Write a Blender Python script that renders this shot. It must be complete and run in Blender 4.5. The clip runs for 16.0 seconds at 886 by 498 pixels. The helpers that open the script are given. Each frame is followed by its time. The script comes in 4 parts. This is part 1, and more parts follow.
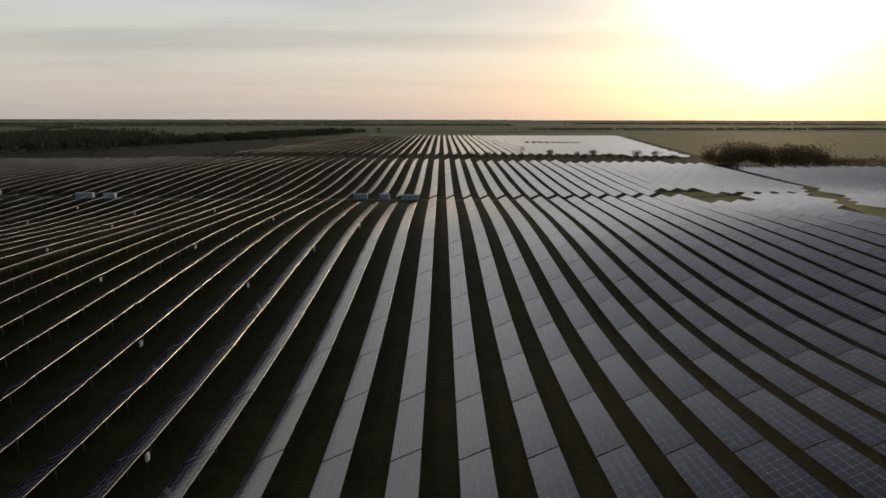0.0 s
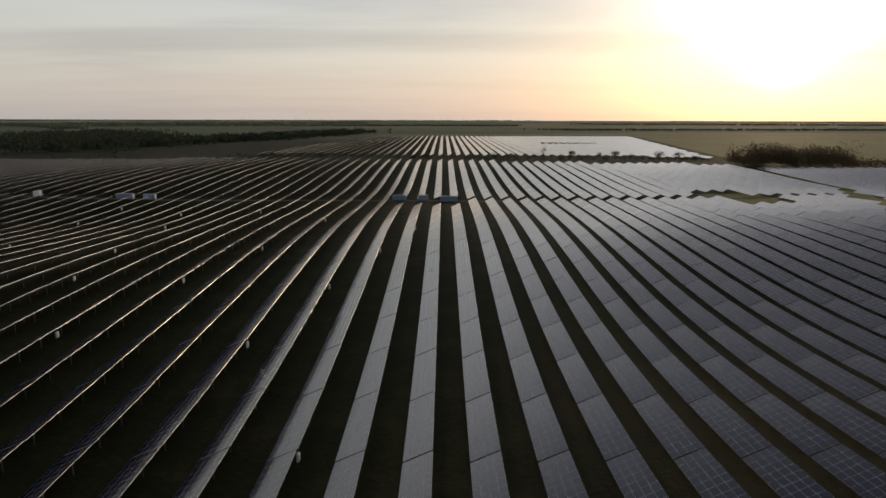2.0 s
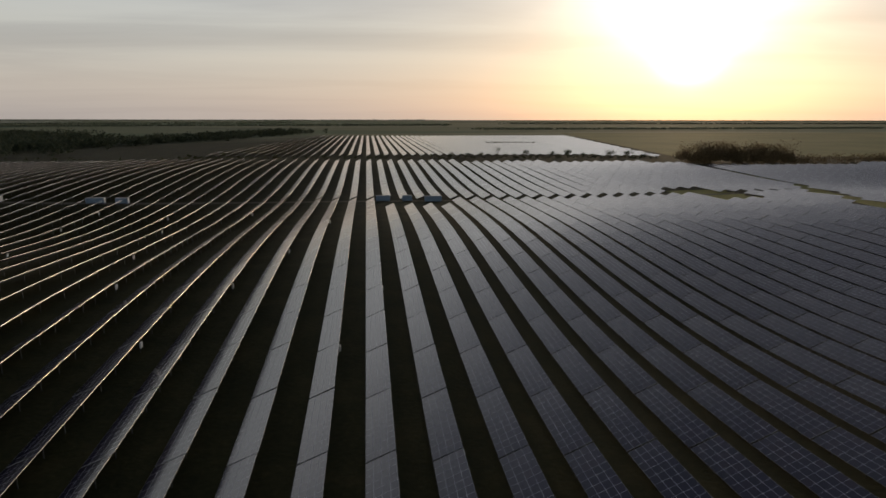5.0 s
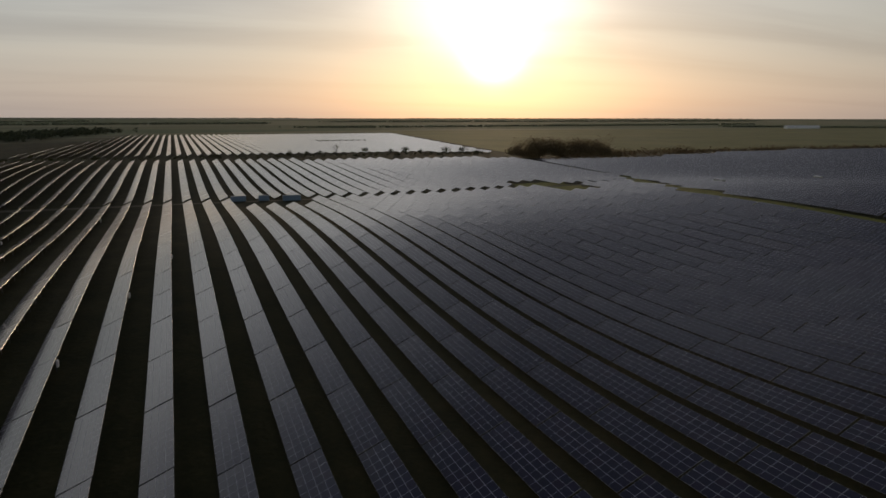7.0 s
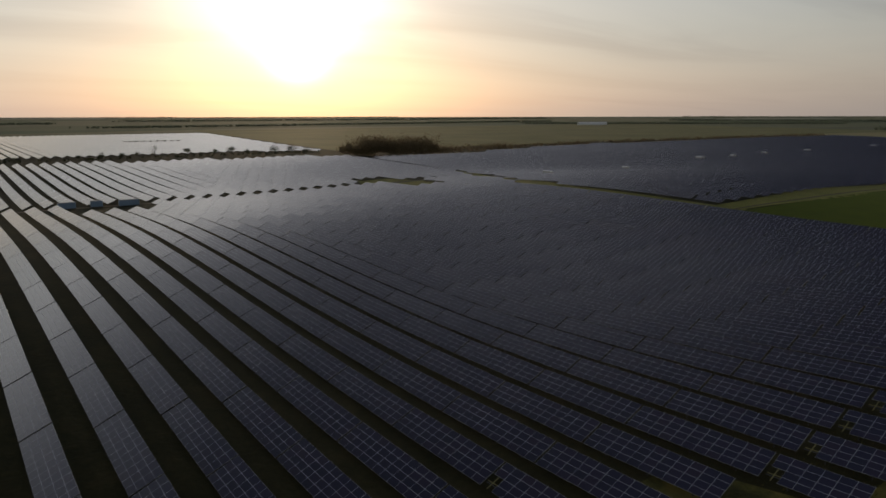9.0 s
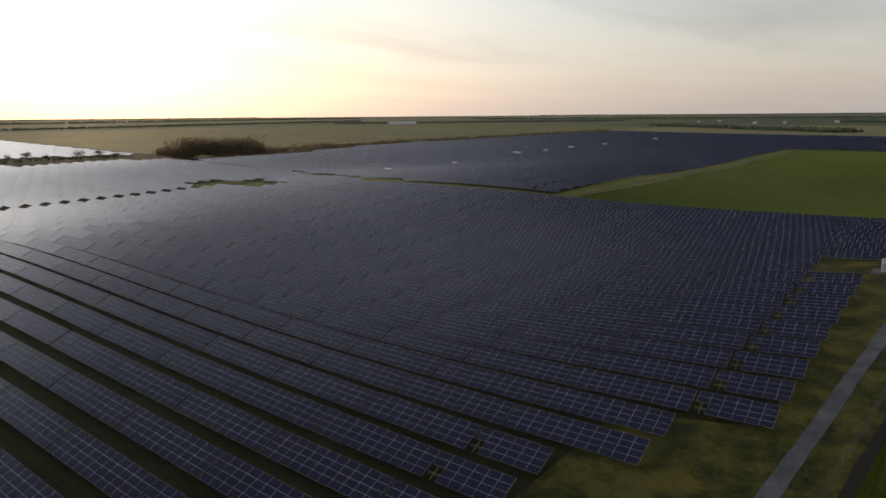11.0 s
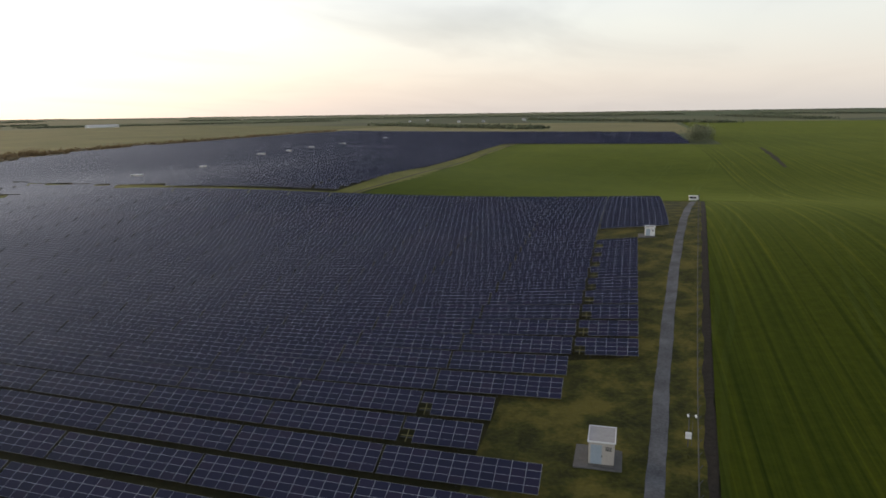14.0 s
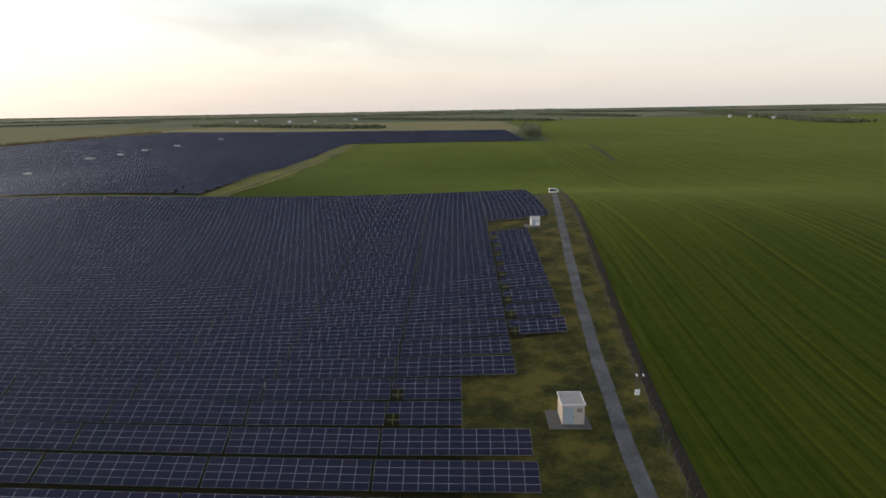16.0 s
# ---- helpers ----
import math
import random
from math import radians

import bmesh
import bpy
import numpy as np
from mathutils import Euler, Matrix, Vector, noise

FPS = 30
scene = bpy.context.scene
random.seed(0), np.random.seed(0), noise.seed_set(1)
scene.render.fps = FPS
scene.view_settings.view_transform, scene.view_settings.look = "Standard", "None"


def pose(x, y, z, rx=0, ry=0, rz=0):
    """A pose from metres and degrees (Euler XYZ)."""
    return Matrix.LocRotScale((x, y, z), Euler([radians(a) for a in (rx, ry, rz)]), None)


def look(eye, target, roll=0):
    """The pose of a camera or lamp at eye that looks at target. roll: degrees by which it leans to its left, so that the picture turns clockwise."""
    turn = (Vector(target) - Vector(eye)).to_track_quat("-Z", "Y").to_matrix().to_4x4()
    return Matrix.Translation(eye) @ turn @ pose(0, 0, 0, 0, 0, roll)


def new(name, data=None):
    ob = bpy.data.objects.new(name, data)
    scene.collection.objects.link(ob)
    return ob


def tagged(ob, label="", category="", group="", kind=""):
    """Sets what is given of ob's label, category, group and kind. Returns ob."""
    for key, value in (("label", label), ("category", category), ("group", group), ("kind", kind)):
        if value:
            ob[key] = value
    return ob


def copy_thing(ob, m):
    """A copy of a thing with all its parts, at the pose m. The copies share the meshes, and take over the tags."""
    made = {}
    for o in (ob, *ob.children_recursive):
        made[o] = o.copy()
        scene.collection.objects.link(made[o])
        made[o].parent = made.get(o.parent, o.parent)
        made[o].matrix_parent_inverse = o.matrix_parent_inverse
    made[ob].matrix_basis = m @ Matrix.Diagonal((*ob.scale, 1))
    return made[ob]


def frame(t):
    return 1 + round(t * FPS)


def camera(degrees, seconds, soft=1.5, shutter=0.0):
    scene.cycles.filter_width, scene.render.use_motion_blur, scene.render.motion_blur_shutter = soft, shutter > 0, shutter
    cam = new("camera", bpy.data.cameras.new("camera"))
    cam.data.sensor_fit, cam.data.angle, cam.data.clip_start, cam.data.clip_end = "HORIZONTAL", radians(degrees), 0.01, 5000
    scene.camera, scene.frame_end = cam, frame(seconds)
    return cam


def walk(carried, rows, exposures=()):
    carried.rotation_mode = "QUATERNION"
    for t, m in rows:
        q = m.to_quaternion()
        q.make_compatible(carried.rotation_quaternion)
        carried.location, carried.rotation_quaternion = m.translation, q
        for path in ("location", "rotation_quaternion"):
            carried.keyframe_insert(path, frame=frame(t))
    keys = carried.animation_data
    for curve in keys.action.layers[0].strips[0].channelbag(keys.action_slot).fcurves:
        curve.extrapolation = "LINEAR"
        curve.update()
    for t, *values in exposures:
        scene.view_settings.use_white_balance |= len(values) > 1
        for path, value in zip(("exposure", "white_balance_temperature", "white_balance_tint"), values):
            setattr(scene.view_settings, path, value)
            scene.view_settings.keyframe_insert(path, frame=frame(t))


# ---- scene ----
# ---------------------------------------------------------------- camera
cam = camera(64.61, 16.0, soft=1.6)


def row(t, x, y, z, yaw, pitch, roll):
    return t, pose(x, y, z, 90 + pitch, 0, yaw) @ pose(0, 0, 0, 0, 0, roll)


PATH = [
    (0.0, 63.08, -40.02, 37.41, -0.11, -10.81, 0.1),
    (0.5, 58.88, -40.19, 37.47, -0.08, -10.75, 0.15),
    (1.0, 54.58, -40.43, 37.58, -0.04, -10.74, 0.18),
    (1.5, 50.15, -40.72, 37.74, 0.01, -10.75, 0.18),
    (2.0, 45.61, -41.04, 37.92, 0.05, -10.78, 0.14),
    (2.5, 40.95, -41.32, 38.1, 0.05, -10.78, 0.08),
    (3.0, 36.2, -41.53, 38.26, -0.06, -10.75, 0.02),
    (5.5, 12.35, -41.4, 38.3, -9.39, -10.89, 0.16),
    (6.0, 7.44, -41.14, 38.2, -13.26, -10.93, 0.23),
    (6.5, 2.55, -40.81, 38.08, -17.11, -10.95, 0.21),
    (7.0, -2.21, -40.35, 37.96, -20.89, -10.94, 0.1),
    (7.5, -7.1, -39.76, 37.88, -24.74, -10.96, 0.12),
    (8.0, -11.95, -39.02, 37.84, -28.59, -10.98, 0.14),
    (8.5, -16.66, -38.08, 37.79, -32.44, -11.01, 0.06),
    (9.0, -21.26, -36.87, 37.71, -36.22, -11.06, -0.09),
    (11.5, -42.85, -25.5, 36.99, -55.68, -11.12, -0.54),
    (12.0, -46.47, -22.55, 36.89, -59.55, -11.14, -0.61),
    (12.5, -50.01, -19.36, 36.83, -63.43, -11.15, -0.69),
    (13.0, -53.49, -15.94, 36.81, -67.33, -11.18, -0.77),
    (13.5, -56.77, -12.27, 36.87, -71.13, -11.22, -0.82),
    (14.0, -59.74, -8.37, 36.99, -74.83, -11.28, -0.8),
    (14.5, -62.44, -4.28, 37.14, -78.41, -11.37, -0.76),
    (15.0, -64.88, -0.06, 37.29, -81.96, -11.42, -0.74),
    (15.5, -66.98, 4.26, 37.44, -85.46, -11.47, -0.81),
    (16.0, -68.67, 8.63, 37.59, -88.78, -11.53, -1.0),
]
walk(cam, [row(*r) for r in PATH], exposures=[(0.0, -0.35), (3.0, -0.4), (5.5, -0.65), (7.0, -0.8), (9.0, -0.6), (11.5, 0.32), (13.0, 0.66), (14.5, 0.78), (16.0, 0.84)])

# ---------------------------------------------------------------- world and sun
SUN_AZ, SUN_EL = 24.9, 4.6          # degrees right of +y, degrees up
ar, er = radians(SUN_AZ), radians(SUN_EL)
sun_dir = Vector((math.sin(ar) * math.cos(er), math.cos(ar) * math.cos(er), math.sin(er)))
world = bpy.data.worlds.new("world")
scene.world = world
world.use_nodes = True
wn = world.node_tree
wn.nodes.clear()


def wnode(kind, **sockets):
    n = wn.nodes.new(kind)
    for k, v in sockets.items():
        n.inputs[k].default_value = v
    return n


def wmath(op, a, b=None):
    n = wn.nodes.new("ShaderNodeMath")
    n.operation = op
    for s, v in zip(n.inputs, (a, b)):
        if isinstance(v, bpy.types.NodeSocket):
            wn.links.new(v, s)
        elif v is not None:
            s.default_value = v
    return n.outputs[0]


def wramp(fac, stops):
    r = wn.nodes.new("ShaderNodeValToRGB")
    while len(r.color_ramp.elements) < len(stops):
        r.color_ramp.elements.new(0.5)
    for el, (p, c) in zip(r.color_ramp.elements, stops):
        el.position, el.color = p, (*c, 1)
    wn.links.new(fac, r.inputs[0])
    return r.outputs[0]


def wmix(mode, fac, a, b):
    m = wn.nodes.new("ShaderNodeMix")
    m.data_type, m.blend_type = "RGBA", mode
    for s, v in ((m.inputs[0], fac), (m.inputs[6], a), (m.inputs[7], b)):
        if isinstance(v, bpy.types.NodeSocket):
            wn.links.new(v, s)
        else:
            s.default_value = (*v, 1) if isinstance(v, tuple) else v
    return m.outputs[2]


sky = wn.nodes.new("ShaderNodeTexSky")
sky.sky_type, sky.sun_disc = "NISHITA", False
sky.sun_elevation, sky.sun_rotation = er, ar
sky.air_density, sky.dust_density, sky.ozone_density = 1.0, 1.5, 1.5
bg_sky = wnode("ShaderNodeBackground", Strength=0.03)
wn.links.new(sky.outputs[0], bg_sky.inputs[0])

# a thin, high veil of cloud over the whole sky, brightest round the sun
wtc = wn.nodes.new("ShaderNodeTexCoord")
wsep = wn.nodes.new("ShaderNodeSeparateXYZ")
wn.links.new(wtc.outputs["Generated"], wsep.inputs[0])
up = wsep.outputs[2]
veil = wramp(up, [(0.0, (0.49, 0.46, 0.44)), (0.04, (0.565, 0.522, 0.485)), (0.11, (0.575, 0.572, 0.545)), (0.18, (0.56, 0.58, 0.59)),
                  (0.27, (0.92, 0.92, 0.93)), (0.40, (0.33, 0.345, 0.385)), (0.55, (0.045, 0.052, 0.072)), (0.76, (0.040, 0.048, 0.072)), (0.9, (0.09, 0.105, 0.155))])


def wdotted(v):
    n = wn.nodes.new("ShaderNodeVectorMath")
    n.operation = "DOT_PRODUCT"
    wn.links.new(wtc.outputs["Generated"], n.inputs[0])
    n.inputs[1].default_value = v
    return n.outputs["Value"]


def wrange(v, a, b, c, d):
    n = wn.nodes.new("ShaderNodeMapRange")
    n.interpolation_type = "SMOOTHSTEP"
    for k, x in enumerate((a, b, c, d)):
        n.inputs[k + 1].default_value = x
    wn.links.new(v, n.inputs[0])
    return n.outputs[0]


toward = wmath("MAXIMUM", wdotted(sun_dir), 0.0)
ahead = wdotted((math.sin(ar), math.cos(ar), 0.0))
side = wdotted((math.cos(ar), -math.sin(ar), 0.0))
halo_tint = wramp(up, [(0.0, (1.0, 0.60, 0.42)), (0.04, (1.0, 0.76, 0.60)), (0.075, (1.0, 0.86, 0.73)), (0.12, (1.0, 0.92, 0.83)), (0.2, (1.0, 0.93, 0.84)), (0.5, (0.95, 0.95, 1.0))])
# the veiled sun: a glow that opens upwards like a fan out of the low haze
fan = wmath("ADD", wmath("MULTIPLY", wmath("MAXIMUM", wmath("SUBTRACT", up, 0.06), 0.0), 0.85), 0.05)
ratio = wmath("DIVIDE", side, fan)
fan_glow = wmath("EXPONENT", wmath("MULTIPLY", wmath("MULTIPLY", ratio, ratio), -1.0))
fan_glow = wmath("MULTIPLY", wmath("MULTIPLY", fan_glow, wrange(up, 0.030, 0.105, 0.0, 1.0)), wmath("MULTIPLY", wrange(up, 0.2, 0.5, 1.0, 0.0), wrange(ahead, 0.0, 0.3, 0.0, 1.0)))
halo = wmath("ADD", wmath("MULTIPLY", wmath("POWER", toward, 70.0), 0.36), wmath("MULTIPLY", wmath("POWER", toward, 3.0), 0.13))
halo = wmath("ADD", halo, wmath("MULTIPLY", fan_glow, 1.15))
halo = wmath("ADD", halo, wmath("MULTIPLY", wmath("POWER", toward, 2500.0), 5.0))
# an unseen bright cloud sheet added high above the sun for panels to mirror
ab, eb = radians(29), radians(31)
high = wmath("MAXIMUM", wdotted((math.sin(ab) * math.cos(eb), math.cos(ab) * math.cos(eb), math.sin(eb))), 0.0)
halo = wmath("ADD", halo, wmath("MULTIPLY", wmath("POWER", high, 24.0), 0.36))
# streaks: the veil projected on a flat layer overhead
inv = wmath("DIVIDE", 1.0, wmath("ADD", wmath("MAXIMUM", up, 0.0), 0.06))
wcomb = wn.nodes.new("ShaderNodeCombineXYZ")
wn.links.new(wmath("MULTIPLY", wsep.outputs[0], inv), wcomb.inputs[0])
wn.links.new(wmath("MULTIPLY", wsep.outputs[1], inv), wcomb.inputs[1])
wmap = wn.nodes.new("ShaderNodeMapping")
wmap.inputs["Rotation"].default_value = (0, 0, radians(-32))
wmap.inputs["Scale"].default_value = (0.32, 0.75, 1.0)
wn.links.new(wcomb.outputs[0], wmap.inputs[0])
wno = wn.nodes.new("ShaderNodeTexNoise")
wno.inputs["Scale"].default_value, wno.inputs["Detail"].default_value, wno.inputs["Roughness"].default_value = 0.75, 5.0, 0.5
wno.inputs["Distortion"].default_value = 0.6
wn.links.new(wmap.outputs[0], wno.inputs["Vector"])
streak = wramp(wno.outputs["Fac"], [(0.30, (1.08, 1.07, 1.05)), (0.48, (1.0, 1.0, 1.0)), (0.60, (0.86, 0.855, 0.875)), (0.75, (0.74, 0.735, 0.765))])
glow_v = wn.nodes.new("ShaderNodeVectorMath")
glow_v.operation = "SCALE"
wn.links.new(halo_tint, glow_v.inputs[0])
wn.links.new(halo, glow_v.inputs["Scale"])
drift = wn.nodes.new("ShaderNodeVectorMath")
drift.operation = "SCALE"
wn.links.new(veil, drift.inputs[0])
wn.links.new(wrange(side, 0.1, 0.8, 1.16, 0.80), drift.inputs["Scale"])
total = wmix("MULTIPLY", wmath("MULTIPLY", wrange(ahead, -0.1, 0.85, 0.2, 1.0), wrange(up, 0.02, 0.11, 0.25, 1.0)), wmix("ADD", 1.0, drift.outputs[0], glow_v.outputs[0]), streak)
bg_veil = wnode("ShaderNodeBackground", Strength=1.0)
wn.links.new(total, bg_veil.inputs[0])
wadd = wn.nodes.new("ShaderNodeAddShader")
wo = wn.nodes.new("ShaderNodeOutputWorld")
wn.links.new(bg_sky.outputs[0], wadd.inputs[0])
wn.links.new(bg_veil.outputs[0], wadd.inputs[1])
wn.links.new(wadd.outputs[0], wo.inputs[0])

sd = bpy.data.lights.new("sun", "SUN")
sd.energy, sd.angle, sd.color = 1.0, radians(5.0), (1.0, 0.72, 0.42)
sun = new("sun", sd)
sun.matrix_world = look(sun_dir * 500, (0, 0, 0))

# ---------------------------------------------------------------- materials


def mat(name, rough=0.8, metal=0.0, color=(0.5, 0.5, 0.5)):
    m = bpy.data.materials.new(name)
    m.use_nodes = True
    p = m.node_tree.nodes["Principled BSDF"]
    p.inputs["Roughness"].default_value = rough
    p.inputs["Metallic"].default_value = metal
    p.inputs["Base Color"].default_value = (*color, 1)
    return m, m.node_tree, p


def coords(nt, space="Object", scale=(1, 1, 1)):
    tc = nt.nodes.new("ShaderNodeTexCoord")
    mp = nt.nodes.new("ShaderNodeMapping")
    mp.inputs["Scale"].default_value = scale
    nt.links.new(tc.outputs[space], mp.inputs[0])
    return mp.outputs[0]


def noisy(nt, vec, scale, detail=4.0, rough=0.6):
    n = nt.nodes.new("ShaderNodeTexNoise")
    n.inputs["Scale"].default_value, n.inputs["Detail"].default_value, n.inputs["Roughness"].default_value = scale, detail, rough
    nt.links.new(vec, n.inputs["Vector"])
    return n.outputs["Fac"]


def ramp(nt, fac, stops):
    r = nt.nodes.new("ShaderNodeValToRGB")
    while len(r.color_ramp.elements) < len(stops):
        r.color_ramp.elements.new(0.5)
    for el, (p, c) in zip(r.color_ramp.elements, stops):
        el.position, el.color = p, (*c, 1)
    nt.links.new(fac, r.inputs[0])
    return r.outputs[0]


def mixed(nt, fac, a, b, mode="MIX"):
    m = nt.nodes.new("ShaderNodeMix")
    m.data_type, m.blend_type = "RGBA", mode
    for sock, v in ((m.inputs[0], fac), (m.inputs[6], a), (m.inputs[7], b)):
        if isinstance(v, bpy.types.NodeSocket):
            nt.links.new(v, sock)
        else:
            sock.default_value = v if not isinstance(v, tuple) else (*v, 1)
    return m.outputs[2]


def math_(nt, op, a, b=None, c=None):
    m = nt.nodes.new("ShaderNodeMath")
    m.operation = op
    for sock, v in zip(m.inputs, (a, b, c)):
        if v is None:
            continue
        if isinstance(v, bpy.types.NodeSocket):
            nt.links.new(v, sock)
        else:
            sock.default_value = v
    return m.outputs[0]


def bumped(nt, p, height, strength=0.4, dist=0.1):
    b = nt.nodes.new("ShaderNodeBump")
    b.inputs["Strength"].default_value, b.inputs["Distance"].default_value = strength, dist
    nt.links.new(height, b.inputs["Height"])
    nt.links.new(b.outputs[0], p.inputs["Normal"])


def two_scale(name, fine, coarse, stops_fine, stops_coarse, mix=0.5, rough=0.9, bump=0.4, dist=0.1, scale=(1, 1, 1)):
    """A matt surface of two noises: a coarse patchwork and a fine grain."""
    m, nt, p = mat(name, rough)
    v = coords(nt, "Object", scale)
    f = noisy(nt, v, fine, 6)
    c = noisy(nt, v, coarse, 4)
    nt.links.new(mixed(nt, mix, ramp(nt, c, stops_coarse), ramp(nt, f, stops_fine)), p.inputs["Base Color"])
    p.inputs["Specular IOR Level"].default_value = 0.15
    if bump:
        bumped(nt, p, f, bump, dist)
    return m


M_CROP = two_scale("young_wheat", 0.5, 0.012, [(0.3, (0.023, 0.036, 0.002)), (0.7, (0.054, 0.072, 0.004))],
                   [(0.35, (0.029, 0.045, 0.002)), (0.65, (0.053, 0.070, 0.004))], 0.45, bump=0.5, dist=0.2)
M_CROP_FAR = two_scale("wheat_between_blocks", 0.12, 0.012, [(0.3, (0.026, 0.038, 0.002)), (0.7, (0.062, 0.078, 0.005))],
                       [(0.38, (0.030, 0.044, 0.002)), (0.62, (0.058, 0.073, 0.005))], 0.45, bump=0.4, dist=0.2)
M_BANK = two_scale("grass_bank", 0.9, 0.05, [(0.3, (0.11, 0.12, 0.022)), (0.7, (0.30, 0.27, 0.06))],
                   [(0.35, (0.10, 0.115, 0.022)), (0.65, (0.25, 0.22, 0.05))], 0.5, bump=0.5, dist=0.2)
M_VERGE = two_scale("verge_grass", 1.6, 0.2, [(0.3, (0.023, 0.026, 0.004)), (0.55, (0.064, 0.062, 0.009)), (0.8, (0.14, 0.12, 0.026))],
                    [(0.36, (0.020, 0.024, 0.005)), (0.5, (0.068, 0.067, 0.010)), (0.64, (0.155, 0.128, 0.024))], 0.3, bump=0.6, dist=0.25)
M_ROAD = two_scale("gravel_road", 3.0, 0.25, [(0.3, (0.085, 0.085, 0.09)), (0.7, (0.20, 0.20, 0.205))],
                   [(0.35, (0.05, 0.049, 0.042)), (0.5, (0.11, 0.11, 0.108)), (0.65, (0.18, 0.18, 0.18))], 0.5, bump=0.4, dist=0.05)
M_DIRT = two_scale("bare_earth", 1.5, 0.12, [(0.3, (0.05, 0.042, 0.03)), (0.7, (0.12, 0.10, 0.07))],
                   [(0.3, (0.06, 0.05, 0.033)), (0.7, (0.11, 0.095, 0.06))], 0.5, bump=0.4, dist=0.1)
M_SOIL = two_scale("ploughed_soil", 1.8, 0.15, [(0.3, (0.020, 0.017, 0.012)), (0.7, (0.060, 0.052, 0.034))],
                   [(0.3, (0.02, 0.016, 0.013)), (0.7, (0.04, 0.03, 0.025))], 0.5, bump=0.6, dist=0.15)
M_CONCRETE = two_scale("concrete", 4.0, 0.5, [(0.3, (0.10, 0.097, 0.09)), (0.7, (0.18, 0.174, 0.163))],
                       [(0.3, (0.11, 0.104, 0.097)), (0.7, (0.17, 0.163, 0.153))], 0.5, bump=0.2, dist=0.02)
M_WALL = two_scale("painted_render", 3.0, 0.6, [(0.3, (0.40, 0.37, 0.33)), (0.7, (0.52, 0.48, 0.43))],
                   [(0.3, (0.40, 0.36, 0.32)), (0.7, (0.54, 0.50, 0.45))], 0.5, rough=0.7, bump=0.1, dist=0.01)
M_WHITE = two_scale("white_paint", 4.0, 0.8, [(0.3, (0.66, 0.66, 0.65)), (0.7, (0.78, 0.78, 0.77))],
                    [(0.3, (0.68, 0.68, 0.67)), (0.7, (0.78, 0.78, 0.77))], 0.5, rough=0.5, bump=0.05, dist=0.01)
M_ROOF = two_scale("roofing_felt", 3.0, 0.5, [(0.3, (0.36, 0.34, 0.32)), (0.7, (0.47, 0.45, 0.42))],
                   [(0.3, (0.35, 0.33, 0.31)), (0.7, (0.48, 0.45, 0.42))], 0.5, rough=0.8, bump=0.2, dist=0.01)
M_BLUE = two_scale("blue_steel", 3.0, 0.5, [(0.3, (0.14, 0.20, 0.27)), (0.7, (0.20, 0.27, 0.34))],
                   [(0.3, (0.14, 0.20, 0.26)), (0.7, (0.20, 0.27, 0.35))], 0.5, rough=0.45, bump=0.05, dist=0.01)
M_DOOR = two_scale("pale_blue_paint", 3.0, 0.5, [(0.3, (0.30, 0.36, 0.42)), (0.7, (0.38, 0.44, 0.50))],
                   [(0.3, (0.30, 0.36, 0.41)), (0.7, (0.38, 0.44, 0.50))], 0.5, rough=0.5, bump=0.05, dist=0.01)
M_BARK = two_scale("bark", 6.0, 0.8, [(0.3, (0.03, 0.024, 0.018)), (0.7, (0.09, 0.07, 0.05))],
                   [(0.3, (0.04, 0.03, 0.022)), (0.7, (0.08, 0.065, 0.05))], 0.5, bump=0.5, dist=0.02)

def let_through(m, share):
    """Thin leaves and twigs pass part of the light on."""
    nt = m.node_tree
    p = nt.nodes["Principled BSDF"]
    tr = nt.nodes.new("ShaderNodeBsdfTranslucent")
    nt.links.new(p.inputs["Base Color"].links[0].from_socket, tr.inputs["Color"])
    mx = nt.nodes.new("ShaderNodeMixShader")
    mx.inputs[0].default_value = share
    out = nt.nodes["Material Output"]
    nt.links.new(p.outputs[0], mx.inputs[1])
    nt.links.new(tr.outputs[0], mx.inputs[2])
    nt.links.new(mx.outputs[0], out.inputs[0])


m, nt, p = mat("leaves", 0.7)
geo = nt.nodes.new("ShaderNodeNewGeometry")
nt.links.new(ramp(nt, geo.outputs["Random Per Island"], [(0.0, (0.022, 0.030, 0.010)), (0.5, (0.045, 0.055, 0.018)), (1.0, (0.095, 0.090, 0.034))]), p.inputs["Base Color"])
p.inputs["Specular IOR Level"].default_value = 0.1
M_LEAF = m
# brown twigs, their colour raised to imitate haze over the backlit thicket
m, nt, p = mat("budding_twigs", 0.8)
geo = nt.nodes.new("ShaderNodeNewGeometry")
nt.links.new(ramp(nt, geo.outputs["Random Per Island"], [(0.0, (0.13, 0.10, 0.055)), (0.5, (0.21, 0.16, 0.09)), (1.0, (0.31, 0.24, 0.135))]), p.inputs["Base Color"])
p.inputs["Specular IOR Level"].default_value = 0.1
let_through(m, 0.5)
M_TWIG = m
# leaf greens lightened in the base colour to imitate haze on far belts
m, nt, p = mat("haze_paled_leaves", 0.8)
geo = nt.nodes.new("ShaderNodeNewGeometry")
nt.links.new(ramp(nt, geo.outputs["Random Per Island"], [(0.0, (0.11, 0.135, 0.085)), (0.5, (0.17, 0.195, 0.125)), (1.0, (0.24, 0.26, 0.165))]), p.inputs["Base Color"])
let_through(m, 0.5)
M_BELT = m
m, nt, p = mat("wood_leaves", 0.8)
geo = nt.nodes.new("ShaderNodeNewGeometry")
